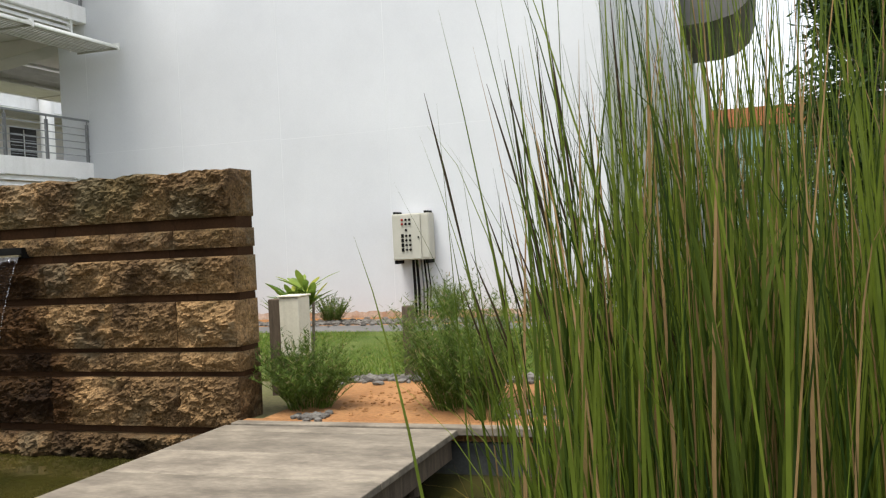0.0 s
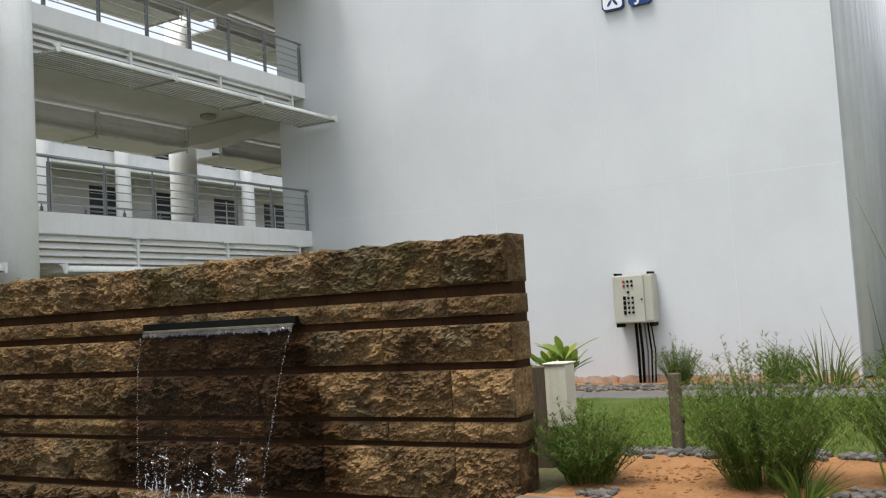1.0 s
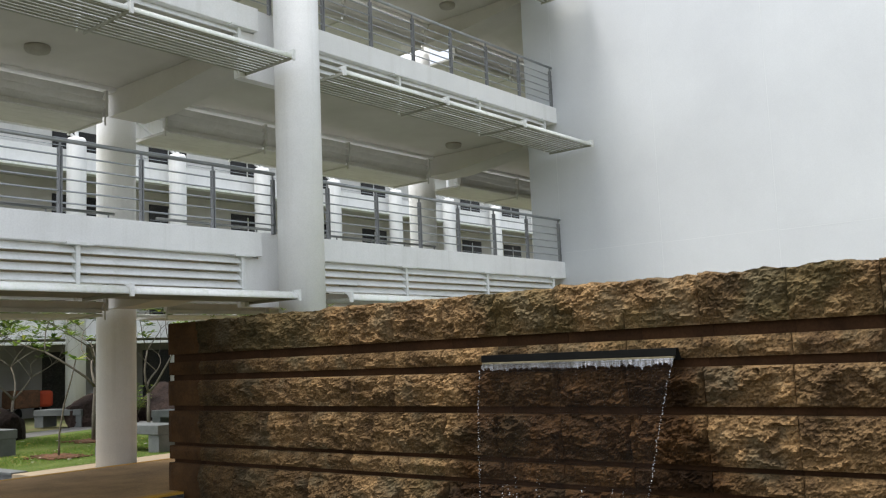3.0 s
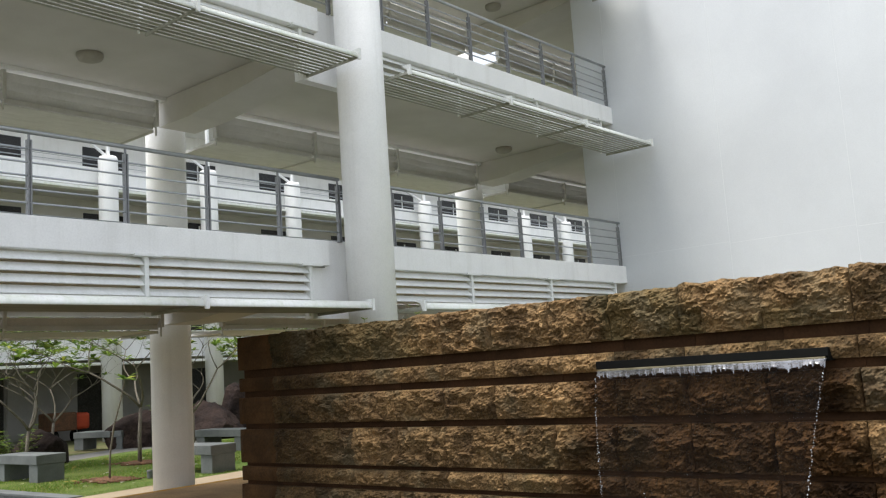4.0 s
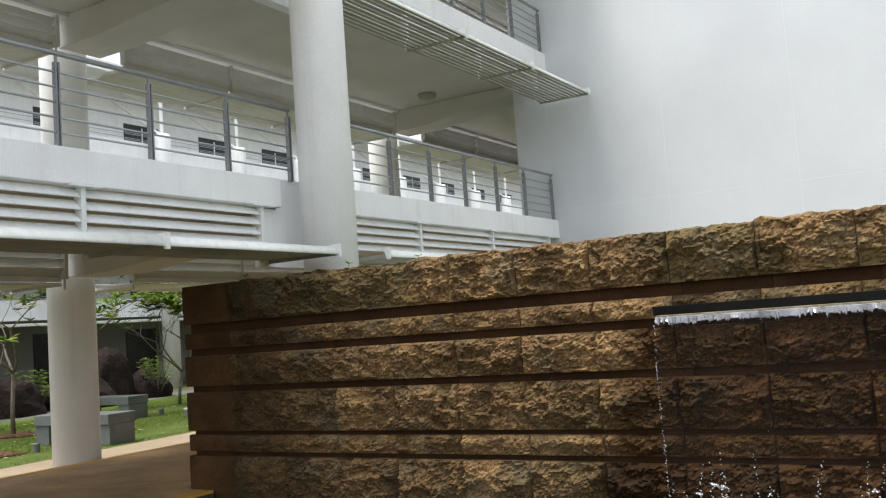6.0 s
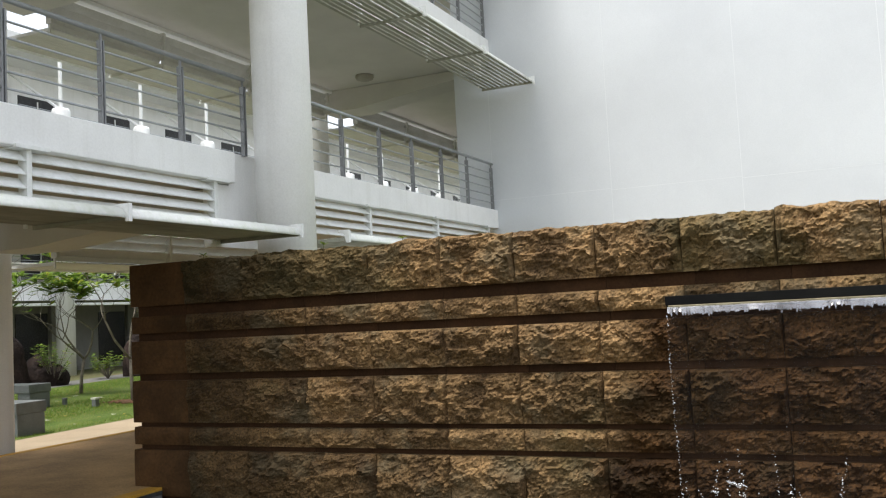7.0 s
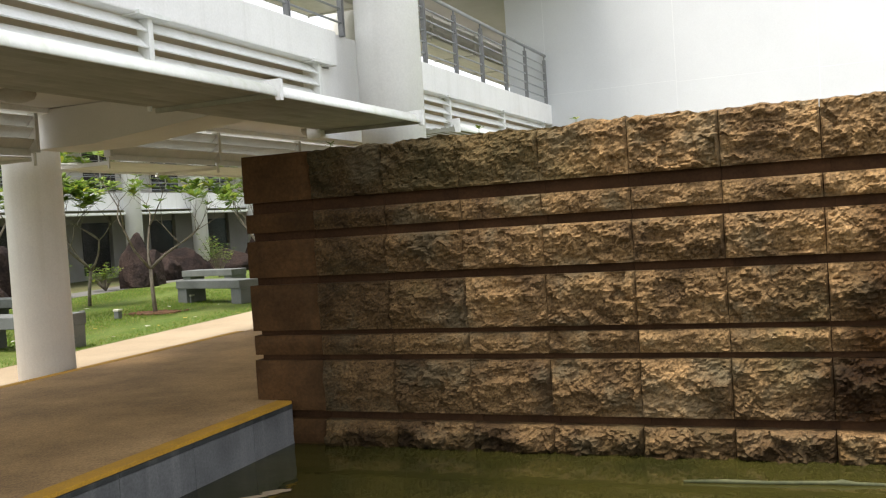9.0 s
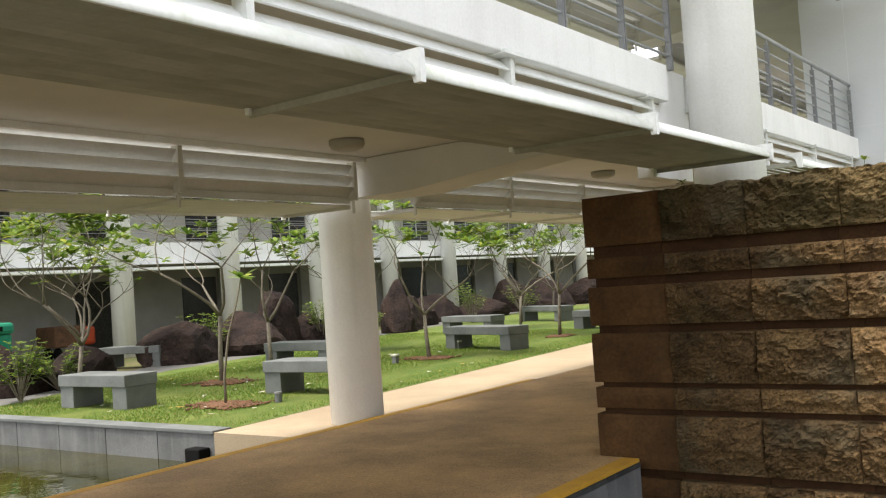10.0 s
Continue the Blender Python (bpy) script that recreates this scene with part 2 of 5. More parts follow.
def leaf_material(name, c1, c2, rough=0.5, dry=None, share=0.12):
    """Leaf colour that varies from blade to blade, with a share of dry ones."""
    m = bpy.data.materials.new(name)
    m.use_nodes = True
    N, L = m.node_tree.nodes, m.node_tree.links
    b = N["Principled BSDF"]
    geo = N.new("ShaderNodeNewGeometry")
    r = N.new("ShaderNodeValToRGB")
    els = r.color_ramp.elements
    els[0].position, els[0].color = 0.0, (*c1, 1)
    els[1].position, els[1].color = 1.0 - (share if dry else 0), (*c2, 1)
    if dry:
        e = els.new(1.0 - share + 0.01)
        e.color = (*dry, 1)
    L.new(geo.outputs["Random Per Island"], r.inputs[0])
    nz = N.new("ShaderNodeTexNoise")
    nz.inputs["Scale"].default_value = 9.0
    tc = N.new("ShaderNodeTexCoord")
    L.new(tc.outputs["Object"], nz.inputs["Vector"])
    mx = N.new("ShaderNodeMix")
    mx.data_type, mx.blend_type = "RGBA", "MULTIPLY"
    mx.inputs[0].default_value = 0.5
    L.new(r.outputs[0], mx.inputs[6])
    L.new(nz.outputs["Fac"], mx.inputs[7])
    L.new(mx.outputs[2], b.inputs["Base Color"])
    b.inputs["Roughness"].default_value = rough
    b.inputs["Specular IOR Level"].default_value = 0.2
    tr = N.new("ShaderNodeBsdfTranslucent")
    L.new(mx.outputs[2], tr.inputs["Color"])
    ms = N.new("ShaderNodeMixShader")
    ms.inputs[0].default_value = 0.4
    L.new(b.outputs[0], ms.inputs[1])
    L.new(tr.outputs[0], ms.inputs[2])
    L.new(ms.outputs[0], N["Material Output"].inputs["Surface"])
    return m


REED = leaf_material("reed_green", (0.026, 0.058, 0.008), (0.22, 0.29, 0.035), 0.45, (0.42, 0.27, 0.12), 0.13)
SHRUB = leaf_material("shrub_green", (0.055, 0.11, 0.016), (0.20, 0.29, 0.05), 0.6, (0.35, 0.30, 0.14), 0.08)
GRASS = leaf_material("lawn_blades", (0.085, 0.175, 0.022), (0.24, 0.33, 0.052), 0.7, (0.36, 0.32, 0.12), 0.12)
LEAF = leaf_material("broad_leaf", (0.085, 0.175, 0.024), (0.29, 0.40, 0.065), 0.4, (0.42, 0.45, 0.06), 0.10)
HEDGE = leaf_material("dark_foliage", (0.02, 0.05, 0.015), (0.07, 0.12, 0.03), 0.6)


def water_material(name, c, rough, wave):
    m = bpy.data.materials.new(name)
    m.use_nodes = True
    N, L = m.node_tree.nodes, m.node_tree.links
    b = N["Principled BSDF"]
    tc = N.new("ShaderNodeTexCoord")
    n1 = N.new("ShaderNodeTexNoise")
    n1.inputs["Scale"].default_value, n1.inputs["Detail"].default_value = 2.2, 3
    L.new(tc.outputs["Object"], n1.inputs["Vector"])
    bp = N.new("ShaderNodeBump")
    bp.inputs["Strength"].default_value, bp.inputs["Distance"].default_value = wave, 0.03
    L.new(n1.outputs["Fac"], bp.inputs["Height"])
    L.new(bp.outputs[0], b.inputs["Normal"])
    n2 = N.new("ShaderNodeTexNoise")
    n2.inputs["Scale"].default_value, n2.inputs["Detail"].default_value = 0.9, 6
    L.new(tc.outputs["Object"], n2.inputs["Vector"])
    r = N.new("ShaderNodeValToRGB")
    r.color_ramp.elements[0].position, r.color_ramp.elements[0].color = 0.35, (*c, 1)
    r.color_ramp.elements[1].position, r.color_ramp.elements[1].color = 0.7, (c[0] * 2.2, c[1] * 1.9, c[2] * 1.5, 1)
    L.new(n2.outputs["Fac"], r.inputs[0])
    L.new(r.outputs[0], b.inputs["Base Color"])
    b.inputs["Roughness"].default_value, b.inputs["IOR"].default_value = rough, 1.33
    return m


POND = water_material("murky_pond_water", (0.0200, 0.0205, 0.0055), 0.03, 0.22)

# ---- building helpers ----
ORIGIN = {}


def thing(name, loc, label, category, group="", kind=""):
    ob = new(name)
    ob.location = loc
    ob.empty_display_size = 0.1
    ORIGIN[ob] = Vector(loc)
    return tagged(ob, label, category, group, kind)


def mesh_of(bm, name, smooth=False):
    me = bpy.data.meshes.new(name)
    bm.to_mesh(me)
    bm.free()
    if smooth:
        me.shade_smooth()
    return me


def part(name, bm, material, parent, label="", smooth=False):
    """Links bm (world places) as one mesh under a thing or a part."""
    o = ORIGIN[parent]
    bmesh.ops.translate(bm, verts=bm.verts[:], vec=-o)
    me = mesh_of(bm, name, smooth)
    me.materials.append(material)
    ob = new(name, me)
    ob.parent = parent
    ORIGIN[ob] = o
    return tagged(ob, label)


def whole(name, bm, material, label, category, kind="", group="", smooth=False):
    """A thing of one mesh, or a piece of the setting, given at world places."""
    me = mesh_of(bm, name, smooth)
    me.materials.append(material)
    ob = new(name, me)
    ORIGIN[ob] = Vector((0, 0, 0))
    return tagged(ob, label, category, group, kind)


def bm_new():
    return bmesh.new()


def box(bm, x0, x1, y0, y1, z0, z1, bevel=0.0):
    vs = [bm.verts.new(v) for v in ((x0, y0, z0), (x1, y0, z0), (x1, y1, z0), (x0, y1, z0), (x0, y0, z1), (x1, y0, z1), (x1, y1, z1), (x0, y1, z1))]
    fs = [bm.faces.new([vs[i] for i in f]) for f in ((0, 3, 2, 1), (4, 5, 6, 7), (0, 1, 5, 4), (1, 2, 6, 5), (2, 3, 7, 6), (3, 0, 4, 7))]
    if bevel:
        es = {e for f in fs for e in f.edges}
        bmesh.ops.bevel(bm, geom=list(es), offset=bevel, segments=2, affect="EDGES", profile=0.5)
    return bm


def boxed(x0, x1, y0, y1, z0, z1, bevel=0.0):
    return box(bm_new(), x0, x1, y0, y1, z0, z1, bevel)


def tube(bm, pts, radii, n=8, cap=True):
    """A round tapered tube along points."""
    rings = []
    P = [Vector(p) for p in pts]
    for i, p in enumerate(P):
        d = (P[min(i + 1, len(P) - 1)] - P[max(i - 1, 0)]).normalized()
        a = d.orthogonal().normalized() if i == 0 else (a - d * a.dot(d)).normalized()
        c = d.cross(a)
        r = radii[i] if hasattr(radii, "__len__") else radii
        rings.append([bm.verts.new(p + (a * math.cos(k * math.tau / n) + c * math.sin(k * math.tau / n)) * r) for k in range(n)])
    for r0, r1 in zip(rings, rings[1:]):
        for k in range(n):
            bm.faces.new((r0[k], r0[(k + 1) % n], r1[(k + 1) % n], r1[k]))
    if cap:
        bm.faces.new(rings[0][::-1])
        bm.faces.new(rings[-1])
    return bm


def flat(pts, z0, z1):
    """A level slab over an (x, y) outline."""
    bm = bm_new()
    lo, hi = [bm.verts.new((x, y, z0)) for x, y in pts], [bm.verts.new((x, y, z1)) for x, y in pts]
    for k in range(len(pts)):
        m = (k + 1) % len(pts)
        bm.faces.new((lo[k], lo[m], hi[m], hi[k]))
    bm.faces.new(lo[::-1])
    bm.faces.new(hi)
    bmesh.ops.recalc_face_normals(bm, faces=bm.faces[:])
    return bm


def prism(bm, profile, y0, y1):
    """An (x, z) outline swept along y."""
    a = [bm.verts.new((x, y0, z)) for x, z in profile]
    c = [bm.verts.new((x, y1, z)) for x, z in profile]
    n = len(profile)
    for k in range(n):
        bm.faces.new((a[k], a[(k + 1) % n], c[(k + 1) % n], c[k]))
    bm.faces.new(a[::-1])
    bm.faces.new(c)
    bmesh.ops.recalc_face_normals(bm, faces=bm.faces[:])
    return bm


def blades(name, roots, heights, widths, leans, bends, material, parent=None, segs=5, label="", category="", kind="", seed=1):
    """Many thin curved leaves from numpy arrays: roots (n,3), leans (n,2) = sideways travel of the tip, bends = droop share."""
    n = len(roots)
    rng = np.random.default_rng(seed)
    ang = rng.uniform(0, math.tau, n)
    side = np.stack([np.cos(ang), np.sin(ang), np.zeros(n)], 1)
    s = np.linspace(0, 1, segs + 1)
    V, F = [], []
    for i, u in enumerate(s):
        c = roots.copy()
        c[:, :2] += leans * (u ** (1.0 + bends))[:, None]
        c[:, 2] += heights * (u - 0.35 * bends * u ** 3)
        w = widths * (1.0 - u ** 1.6) * 0.5 + widths * 0.02
        V.append(c - side * w[:, None])
        V.append(c + side * w[:, None])
    V = np.stack(V, 1).reshape(-1, 3)
    k = 2 * (segs + 1)
    quad = np.array([[2 * i, 2 * i + 1, 2 * i + 3, 2 * i + 2] for i in range(segs)])
    F = (np.arange(n)[:, None, None] * k + quad[None]).reshape(-1, 4)
    if parent is not None:
        V = V - np.array(ORIGIN[parent])
    me = bpy.data.meshes.new(name)
    me.from_pydata(V.tolist(), [], F.tolist())
    me.materials.append(material)
    me.shade_smooth()
    ob = new(name, me)
    if parent is not None:
        ob.parent = parent
        ORIGIN[ob] = ORIGIN[parent]
    return tagged(ob, label, category, "", kind)


# ---- ground, ponds, paths ----
WATER = -0.42
SOUTH = 1.5
# the courtyard side lies a step lower than the pond garden
bm = bm_new()
for XC, YC, z, holes in (([-900, -38.4, -19.75], [-900, 1.66, 8.74, 900], -0.21, (1,)), ([-19.75, -15.22, 4.0, 900], [-900, SOUTH, 7.93, 900], -0.03, (1,))):
    grid = {(i, j): bm.verts.new((x, y, z)) for i, x in enumerate(XC) for j, y in enumerate(YC)}
    for i in range(len(XC) - 1):
        for j in range(len(YC) - 1):
            if j == 1 and i in holes:
                continue
            bm.faces.new((grid[i, j], grid[i + 1, j], grid[i + 1, j + 1], grid[i, j + 1]))
whole("ground", bm, EARTH, "flat earth and rough grass reaching the horizon", "ground", "structure")

for nm, x0, x1 in (("pond_basin", -15.22, 4.0), ("pond_basin_2", -36.0, -19.05)):
    bm = bm_new()
    box(bm, x0 + 0.002, x1 - 0.002, SOUTH + 0.002, 7.898, -1.0, -0.95)
    box(bm, x0 - 0.15, x0, SOUTH, 7.9, -1.0, -0.032)
    box(bm, x1, x1 + 0.15, SOUTH, 7.9, -1.0, -0.032)
    box(bm, x0 - 0.15, x1 + 0.15, 7.96, 8.10, -1.0, WATER - 0.03)
    box(bm, x0 - 0.15, x1 + 0.15, SOUTH - 0.15, SOUTH, -1.0, -0.032)
    whole(nm, bm, KERB, "dark stone basin of the pond", "pond", "structure")
    bm = bm_new()
    vs = [bm.verts.new(v) for v in ((x0, SOUTH, WATER), (x1, SOUTH, WATER), (x1, 7.96, WATER), (x0, 7.96, WATER))]
    bm.faces.new(vs)
    whole("water" if x0 > -20 else "water_2", bm, POND, "still murky green pond water", "water", "structure")

# added out of view; its grey tone sets the light bounced onto the building
whole("promenade", boxed(-15.05, 40, -14, SOUTH - 0.16, -0.3, 0.0), ASPHALT, "unseen grey paving under the camera path, also for bounced light", "pavement", "structure")
# covered walkway with painted edges
bm = boxed(-19.6, -15.37, -6, 30, -0.6, 0.0)
box(bm, -19.74, -19.6, -6, 30, -0.6, -0.031)
whole("walkway", bm, PAVING, "brown exposed-aggregate covered walkway", "walkway", "structure")
whole("walkway_edge", boxed(-15.368, -15.20, -6, 7.88, -0.0295, 0.004, 0.003), YELLOW, "worn yellow painted walkway edge", "edge strip", "structure")
whole("walkway_edge_2", boxed(-19.75, -19.602, -6, 13.5, -0.0295, 0.004, 0.003), YELLOW, "worn yellow painted walkway edge", "edge strip", "structure")
kerb = whole("walkway_kerb", boxed(-15.219, -15.214, SOUTH, 7.88, -0.9, -0.03), DARKKERB, "grey stone kerb below the walkway edge", "kerb", "structure")
kerb_ends = [SOUTH + 0.01, 2.75, 3.64, 4.52, 5.41, 6.30, 7.18, 7.87]
for a, c in zip(kerb_ends, kerb_ends[1:]):
    part("kerb_stone", boxed(-15.213, -15.190, a + 0.003, c - 0.003, -0.9, -0.075, 0.004), KERB, kerb)
    part("kerb_cap", boxed(-15.213, -15.186, a + 0.003, c - 0.003, -0.072, -0.032, 0.004), DARKKERB, kerb, "dark strip along the top of the kerb")
whole("pavement", flat([(-21.2, 8.2), (-18.95, 8.2), (-18.95, 40), (-23.8, 40), (-22.2, 20.5)], -0.4, -0.004), PALE, "pale sandy paving beside the walkway", "pavement", "structure")
whole("pavement_2", boxed(-21.2, -18.95, 7.9, 8.2, -0.4, -0.004), PALE, "pale sandy paving beside the walkway", "pavement", "structure")
whole("lawn", flat([(-28.3, 8.2), (-21.2, 8.2), (-22.2, 20.5), (-24.2, 45), (-36.5, 45), (-33.2, 26.4), (-31.1, 14.8)], -0.3, 0.0), TURF, "short green courtyard lawn", "lawn", "structure")
edge = whole("lawn_edge", boxed(-36, -21.2, 7.96, 8.2, -0.8, -0.03), DARKKERB, "stone wall of the pond", "kerb", "structure")
for i in range(12):
    x = -21.205 - 1.22 * i
    part("coping_stone", boxed(x - 1.215, x, 7.885, 8.2, -0.028, 0.02, 0.006), BENCH, edge, "pale grey coping stone")
    part("facing_slab", boxed(x - 1.21, x - 0.005, 7.915, 7.958, -0.8, -0.032, 0.004), KERB, edge)
whole("courtyard_path", flat([(-28.3, 8.2), (-31.1, 14.8), (-33.2, 26.4), (-36.5, 45), (-38.7, 45), (-35.0, 26.8), (-32.9, 15.4), (-30.2, 8.2)], -0.3, 0.004), ASPHALT, "grey paved path through the courtyard", "path", "structure")
whole("garden_bed", boxed(-4.6, 14, 7.92, 10.3, -0.3, -0.002), SOIL, "bare orange soil of the planting bed", "soil", "structure")
whole("garden_lawn", boxed(-14.9, 30, 10.3, 15.75, -0.3, 0.002), TURF, "bright green strip of lawn", "lawn", "structure")
whole("garden_path", boxed(-14.9, 30, 15.75, 17.0, -0.3, 0.004), ASPHALT, "narrow grey path by the wall", "path", "structure")
whole("gravel_strip", boxed(-14.9, -2.0, 17.0, 18.78, -0.3, 0.0), SOIL, "soil and gravel strip at the wall foot", "gravel", "structure")

# ---- the corridor building ----
STOREY = 3.82
X_OUT, X_IN = -15.28, -19.93
WALL_Y = 18.8


def slab(k):
    z1 = 3.94 + STOREY * k
    bm = bm_new()
    box(bm, X_IN + 0.3, X_OUT - 0.3, -6, WALL_Y, z1 - 0.42, z1 - 0.05)
    box(bm, X_IN + 0.3, -16.19, WALL_Y, 42, z1 - 0.42, z1 - 0.05)
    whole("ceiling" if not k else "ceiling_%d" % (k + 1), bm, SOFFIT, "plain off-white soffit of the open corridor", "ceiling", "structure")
    for y0, y1, nm in ((-6, 9.49, "slab_edge"), (10.28, WALL_Y - 0.003, "slab_edge")):
        whole(nm, boxed(X_OUT - 0.3, X_OUT, y0, y1, z1 - 0.40, z1, 0.012), WHITE, "white painted concrete slab edge", "slab edge", "structure")
    b = bm_new()
    box(b, X_OUT - 0.3, X_OUT - 0.12, 9.49, 10.28, z1 - 0.42, z1 + 0.02)
    box(b, X_OUT - 0.3, X_OUT - 0.12, 9.20, 10.34, z1 - 1.22, z1 - 0.42)
    whole("slab_edge", b, WHITE, "white painted concrete web at the column", "slab edge", "structure")
    whole("slab_edge", boxed(X_IN, X_IN + 0.3, -6, 42, z1 - 0.49, z1, 0.012), WHITE, "white painted concrete slab edge", "slab edge", "structure")
    # beams across the corridor at the columns
    for y in (9.88, 19.62):
        b = bm_new()
        prof = [(X_IN + 0.02, z1 - 0.43), (X_OUT - 0.14, z1 - 0.43), (X_OUT - 0.14, z1 - 0.62), (X_IN + 1.0, z1 - 0.95), (X_IN + 0.02, z1 - 0.95)]
        if y > WALL_Y:
            prof = [(min(x, -16.20), z) for x, z in prof]
        prism(b, prof, y - 0.41, y + 0.41)
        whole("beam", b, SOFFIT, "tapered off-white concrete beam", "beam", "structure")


for k in range(3):
    slab(k)


def column(x, y, z0, z1, r, label):
    bm = bm_new()
    bmesh.ops.create_cone(bm, segments=40, radius1=r, radius2=r, depth=z1 - z0, cap_ends=True, matrix=Matrix.Translation((x, y, (z0 + z1) / 2)))
    ob = whole("column", bm, WHITE, label, "column", "", "columns of the corridor building")
    for f in ob.data.polygons:
        f.use_smooth = len(f.vertices) == 4
    return ob


column(-14.83, 9.93, -0.03, 12.2, 0.38, "tall round white painted concrete column")
column(-20.60, 10.05, -0.22, 11.2, 0.39, "round white concrete column beside the walkway")
column(-20.60, 19.80, -0.22, 11.2, 0.39, "round white concrete column beside the walkway")


def railing(y0, y1, z, ys, x=-15.36):
    """Steel balcony railing: round handrail, flat twin posts, thin bars."""
    th = thing("balcony_railing", (x, (y0 + y1) / 2, z), "grey steel balcony railing with five thin bars", "railing", "balcony railings")
    part("handrail", tube(bm_new(), [(x, y0, z + 1.03), (x, y1, z + 1.03)], 0.03, 10), RAIL, th, "round galvanised handrail", True)
    for y in ys:
        b = bm_new()
        box(b, x - 0.03, x + 0.03, y - 0.028, y - 0.010, z, z + 0.93)
        box(b, x - 0.03, x + 0.03, y + 0.010, y + 0.028, z, z + 0.93)
        box(b, x - 0.012, x + 0.012, y - 0.012, y + 0.012, z + 0.85, z + 1.01)
        part("post", b, STEEL, th)
    for k in range(5):
        part("bar", tube(bm_new(), [(x, y0, z + 0.16 + 0.165 * k), (x, y1, z + 0.16 + 0.165 * k)], 0.014, 6), RAIL, th)
    return th


LEFT = [-2.72, -1.47, -0.22, 1.03, 2.28, 3.53, 4.78, 6.05, 7.31, 8.58, 9.80]
RIGHT = [11.06, 12.32, 13.56, 14.79, 16.06, 17.33, 18.70]
INNER_LEFT = [-2.0 + 1.27 * i for i in range(10)]
INNER_RIGHT = [10.6 + 1.25 * i for i in range(8)]
for k in range(2):
    z = 3.94 + STOREY * k
    railing(-4, 9.83, z, LEFT)
    railing(10.3, WALL_Y - 0.02, z, RIGHT)
    railing(-4, 9.55, z - 0.12, INNER_LEFT, X_IN + 0.08)
    railing(10.5, 19.4, z - 0.12, INNER_RIGHT, X_IN + 0.08)


def screen(x, y0, y1, cuts, z1, out):
    """Fixed horizontal louvre blades hung under a slab edge; the posts go on down to the sunshade."""
    th = thing("louvre_screen", (x, (y0 + y1) / 2, z1), "white fixed louvre screen under the slab edge", "louvre screen", "louvre screens")
    ys = [y0, *cuts, y1]
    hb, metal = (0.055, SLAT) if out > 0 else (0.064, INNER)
    for a, c in zip(ys, ys[1:]):
        for k in range(4 if out > 0 else 3):
            zc = z1 - 0.09 - 0.135 * k if out > 0 else z1 - 0.215 - 0.15 * k
            b = prism(bm_new(), [(x - 0.05 * out, zc + hb), (x + 0.06 * out, zc - hb), (x + 0.068 * out, zc - hb + 0.01), (x - 0.042 * out, zc + hb + 0.008)], a + 0.036, c - 0.036)
            part("slat", b, metal, th)
        if out < 0:
            part("bottom_rail", boxed(x - 0.075, x - 0.03, a + 0.036, c - 0.036, z1 - 0.66, z1 - 0.575), metal, th)
    for y in ys:
        b = bm_new()
        box(b, x - 0.05, x + 0.07, y - 0.03, y + 0.03, z1 - 0.62, z1 - 0.03)
        box(b, x - 0.015, x + 0.015, y - 0.012, y + 0.012, z1 - 0.79, z1 - 0.62)
        box(b, x - 0.1, x + 0.13, y - 0.2, y + 0.2, z1 - 0.03, z1 + 0.004)
        part("bracket", b, metal, th)


for k in range(3):
    zb = 3.555 + STOREY * k
    screen(-15.38, -4.9, 9.12, (-2.1, 0.7, 3.5, 6.3), zb, 1)
    screen(-15.38, 10.45, 18.3, (13.07, 15.69), zb, 1)
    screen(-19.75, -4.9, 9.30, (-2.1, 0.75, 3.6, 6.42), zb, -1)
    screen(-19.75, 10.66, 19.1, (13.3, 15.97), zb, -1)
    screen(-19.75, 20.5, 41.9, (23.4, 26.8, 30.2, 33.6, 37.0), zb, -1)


def canopy(x_wall, x_tip, y0, y1, joints, z, metal, half=0.0445, thick=0.011):
    """Horizontal sunshade of close-set slats with a rounded white front edge."""
    s = 1 if x_tip > x_wall else -1
    th = thing("sunshade", ((x_wall + x_tip) / 2, (y0 + y1) / 2, z), "weathered white metal sunshade with close slats", "sunshade", "sunshades of the corridor building")
    n = 11
    for k in range(n):
        x = x_wall + (x_tip - x_wall) * (k + 0.5) / (n + 0.3)
        prof = [(x - half * s, z - 0.003), (x - half * s + 0.006 * s, z + thick - 0.003), (x + half * s - 0.006 * s, z + thick - 0.003), (x + half * s, z - 0.003), (x, z - 0.006)]
        part("slat", prism(bm_new(), prof, y0 + 0.02, y1 - 0.02), metal, th)
    prof = [(x_tip - 0.15 * s + 0.15 * s * math.sin(a), z - 0.035 + 0.115 * math.cos(a)) for a in np.linspace(0, math.pi / 2, 8)]
    prof += [(a - 0.012 * s, c - 0.006) for a, c in reversed(prof)]
    cuts = [y0, *joints, y1]
    for a, c in zip(cuts, cuts[1:]):
        part("front_edge", prism(bm_new(), prof, a + 0.03, c - 0.03), NOSE, th, "rounded white front edge with green stains", True)
    for y in cuts:
        yy = min(max(y, y0 + 0.03), y1 - 0.03)
        b = boxed(min(x_wall, x_tip), max(x_wall, x_tip), yy - 0.012, yy + 0.012, z - 0.048, z - 0.0065)
        part("crossbar", b, metal, th)
        # end plate: square on top, cut back in a curve below
        b = prism(bm_new(), [(x_tip - 0.17 * s, z + 0.10), (x_tip + 0.025 * s, z + 0.10), (x_tip + 0.025 * s, z - 0.07), (x_tip - 0.02 * s, z - 0.07), (x_tip - 0.05 * s, z + 0.03), (x_tip - 0.10 * s, z + 0.075)], yy - 0.022, yy + 0.022)
        part("bracket", b, SLAT, th)
    return th


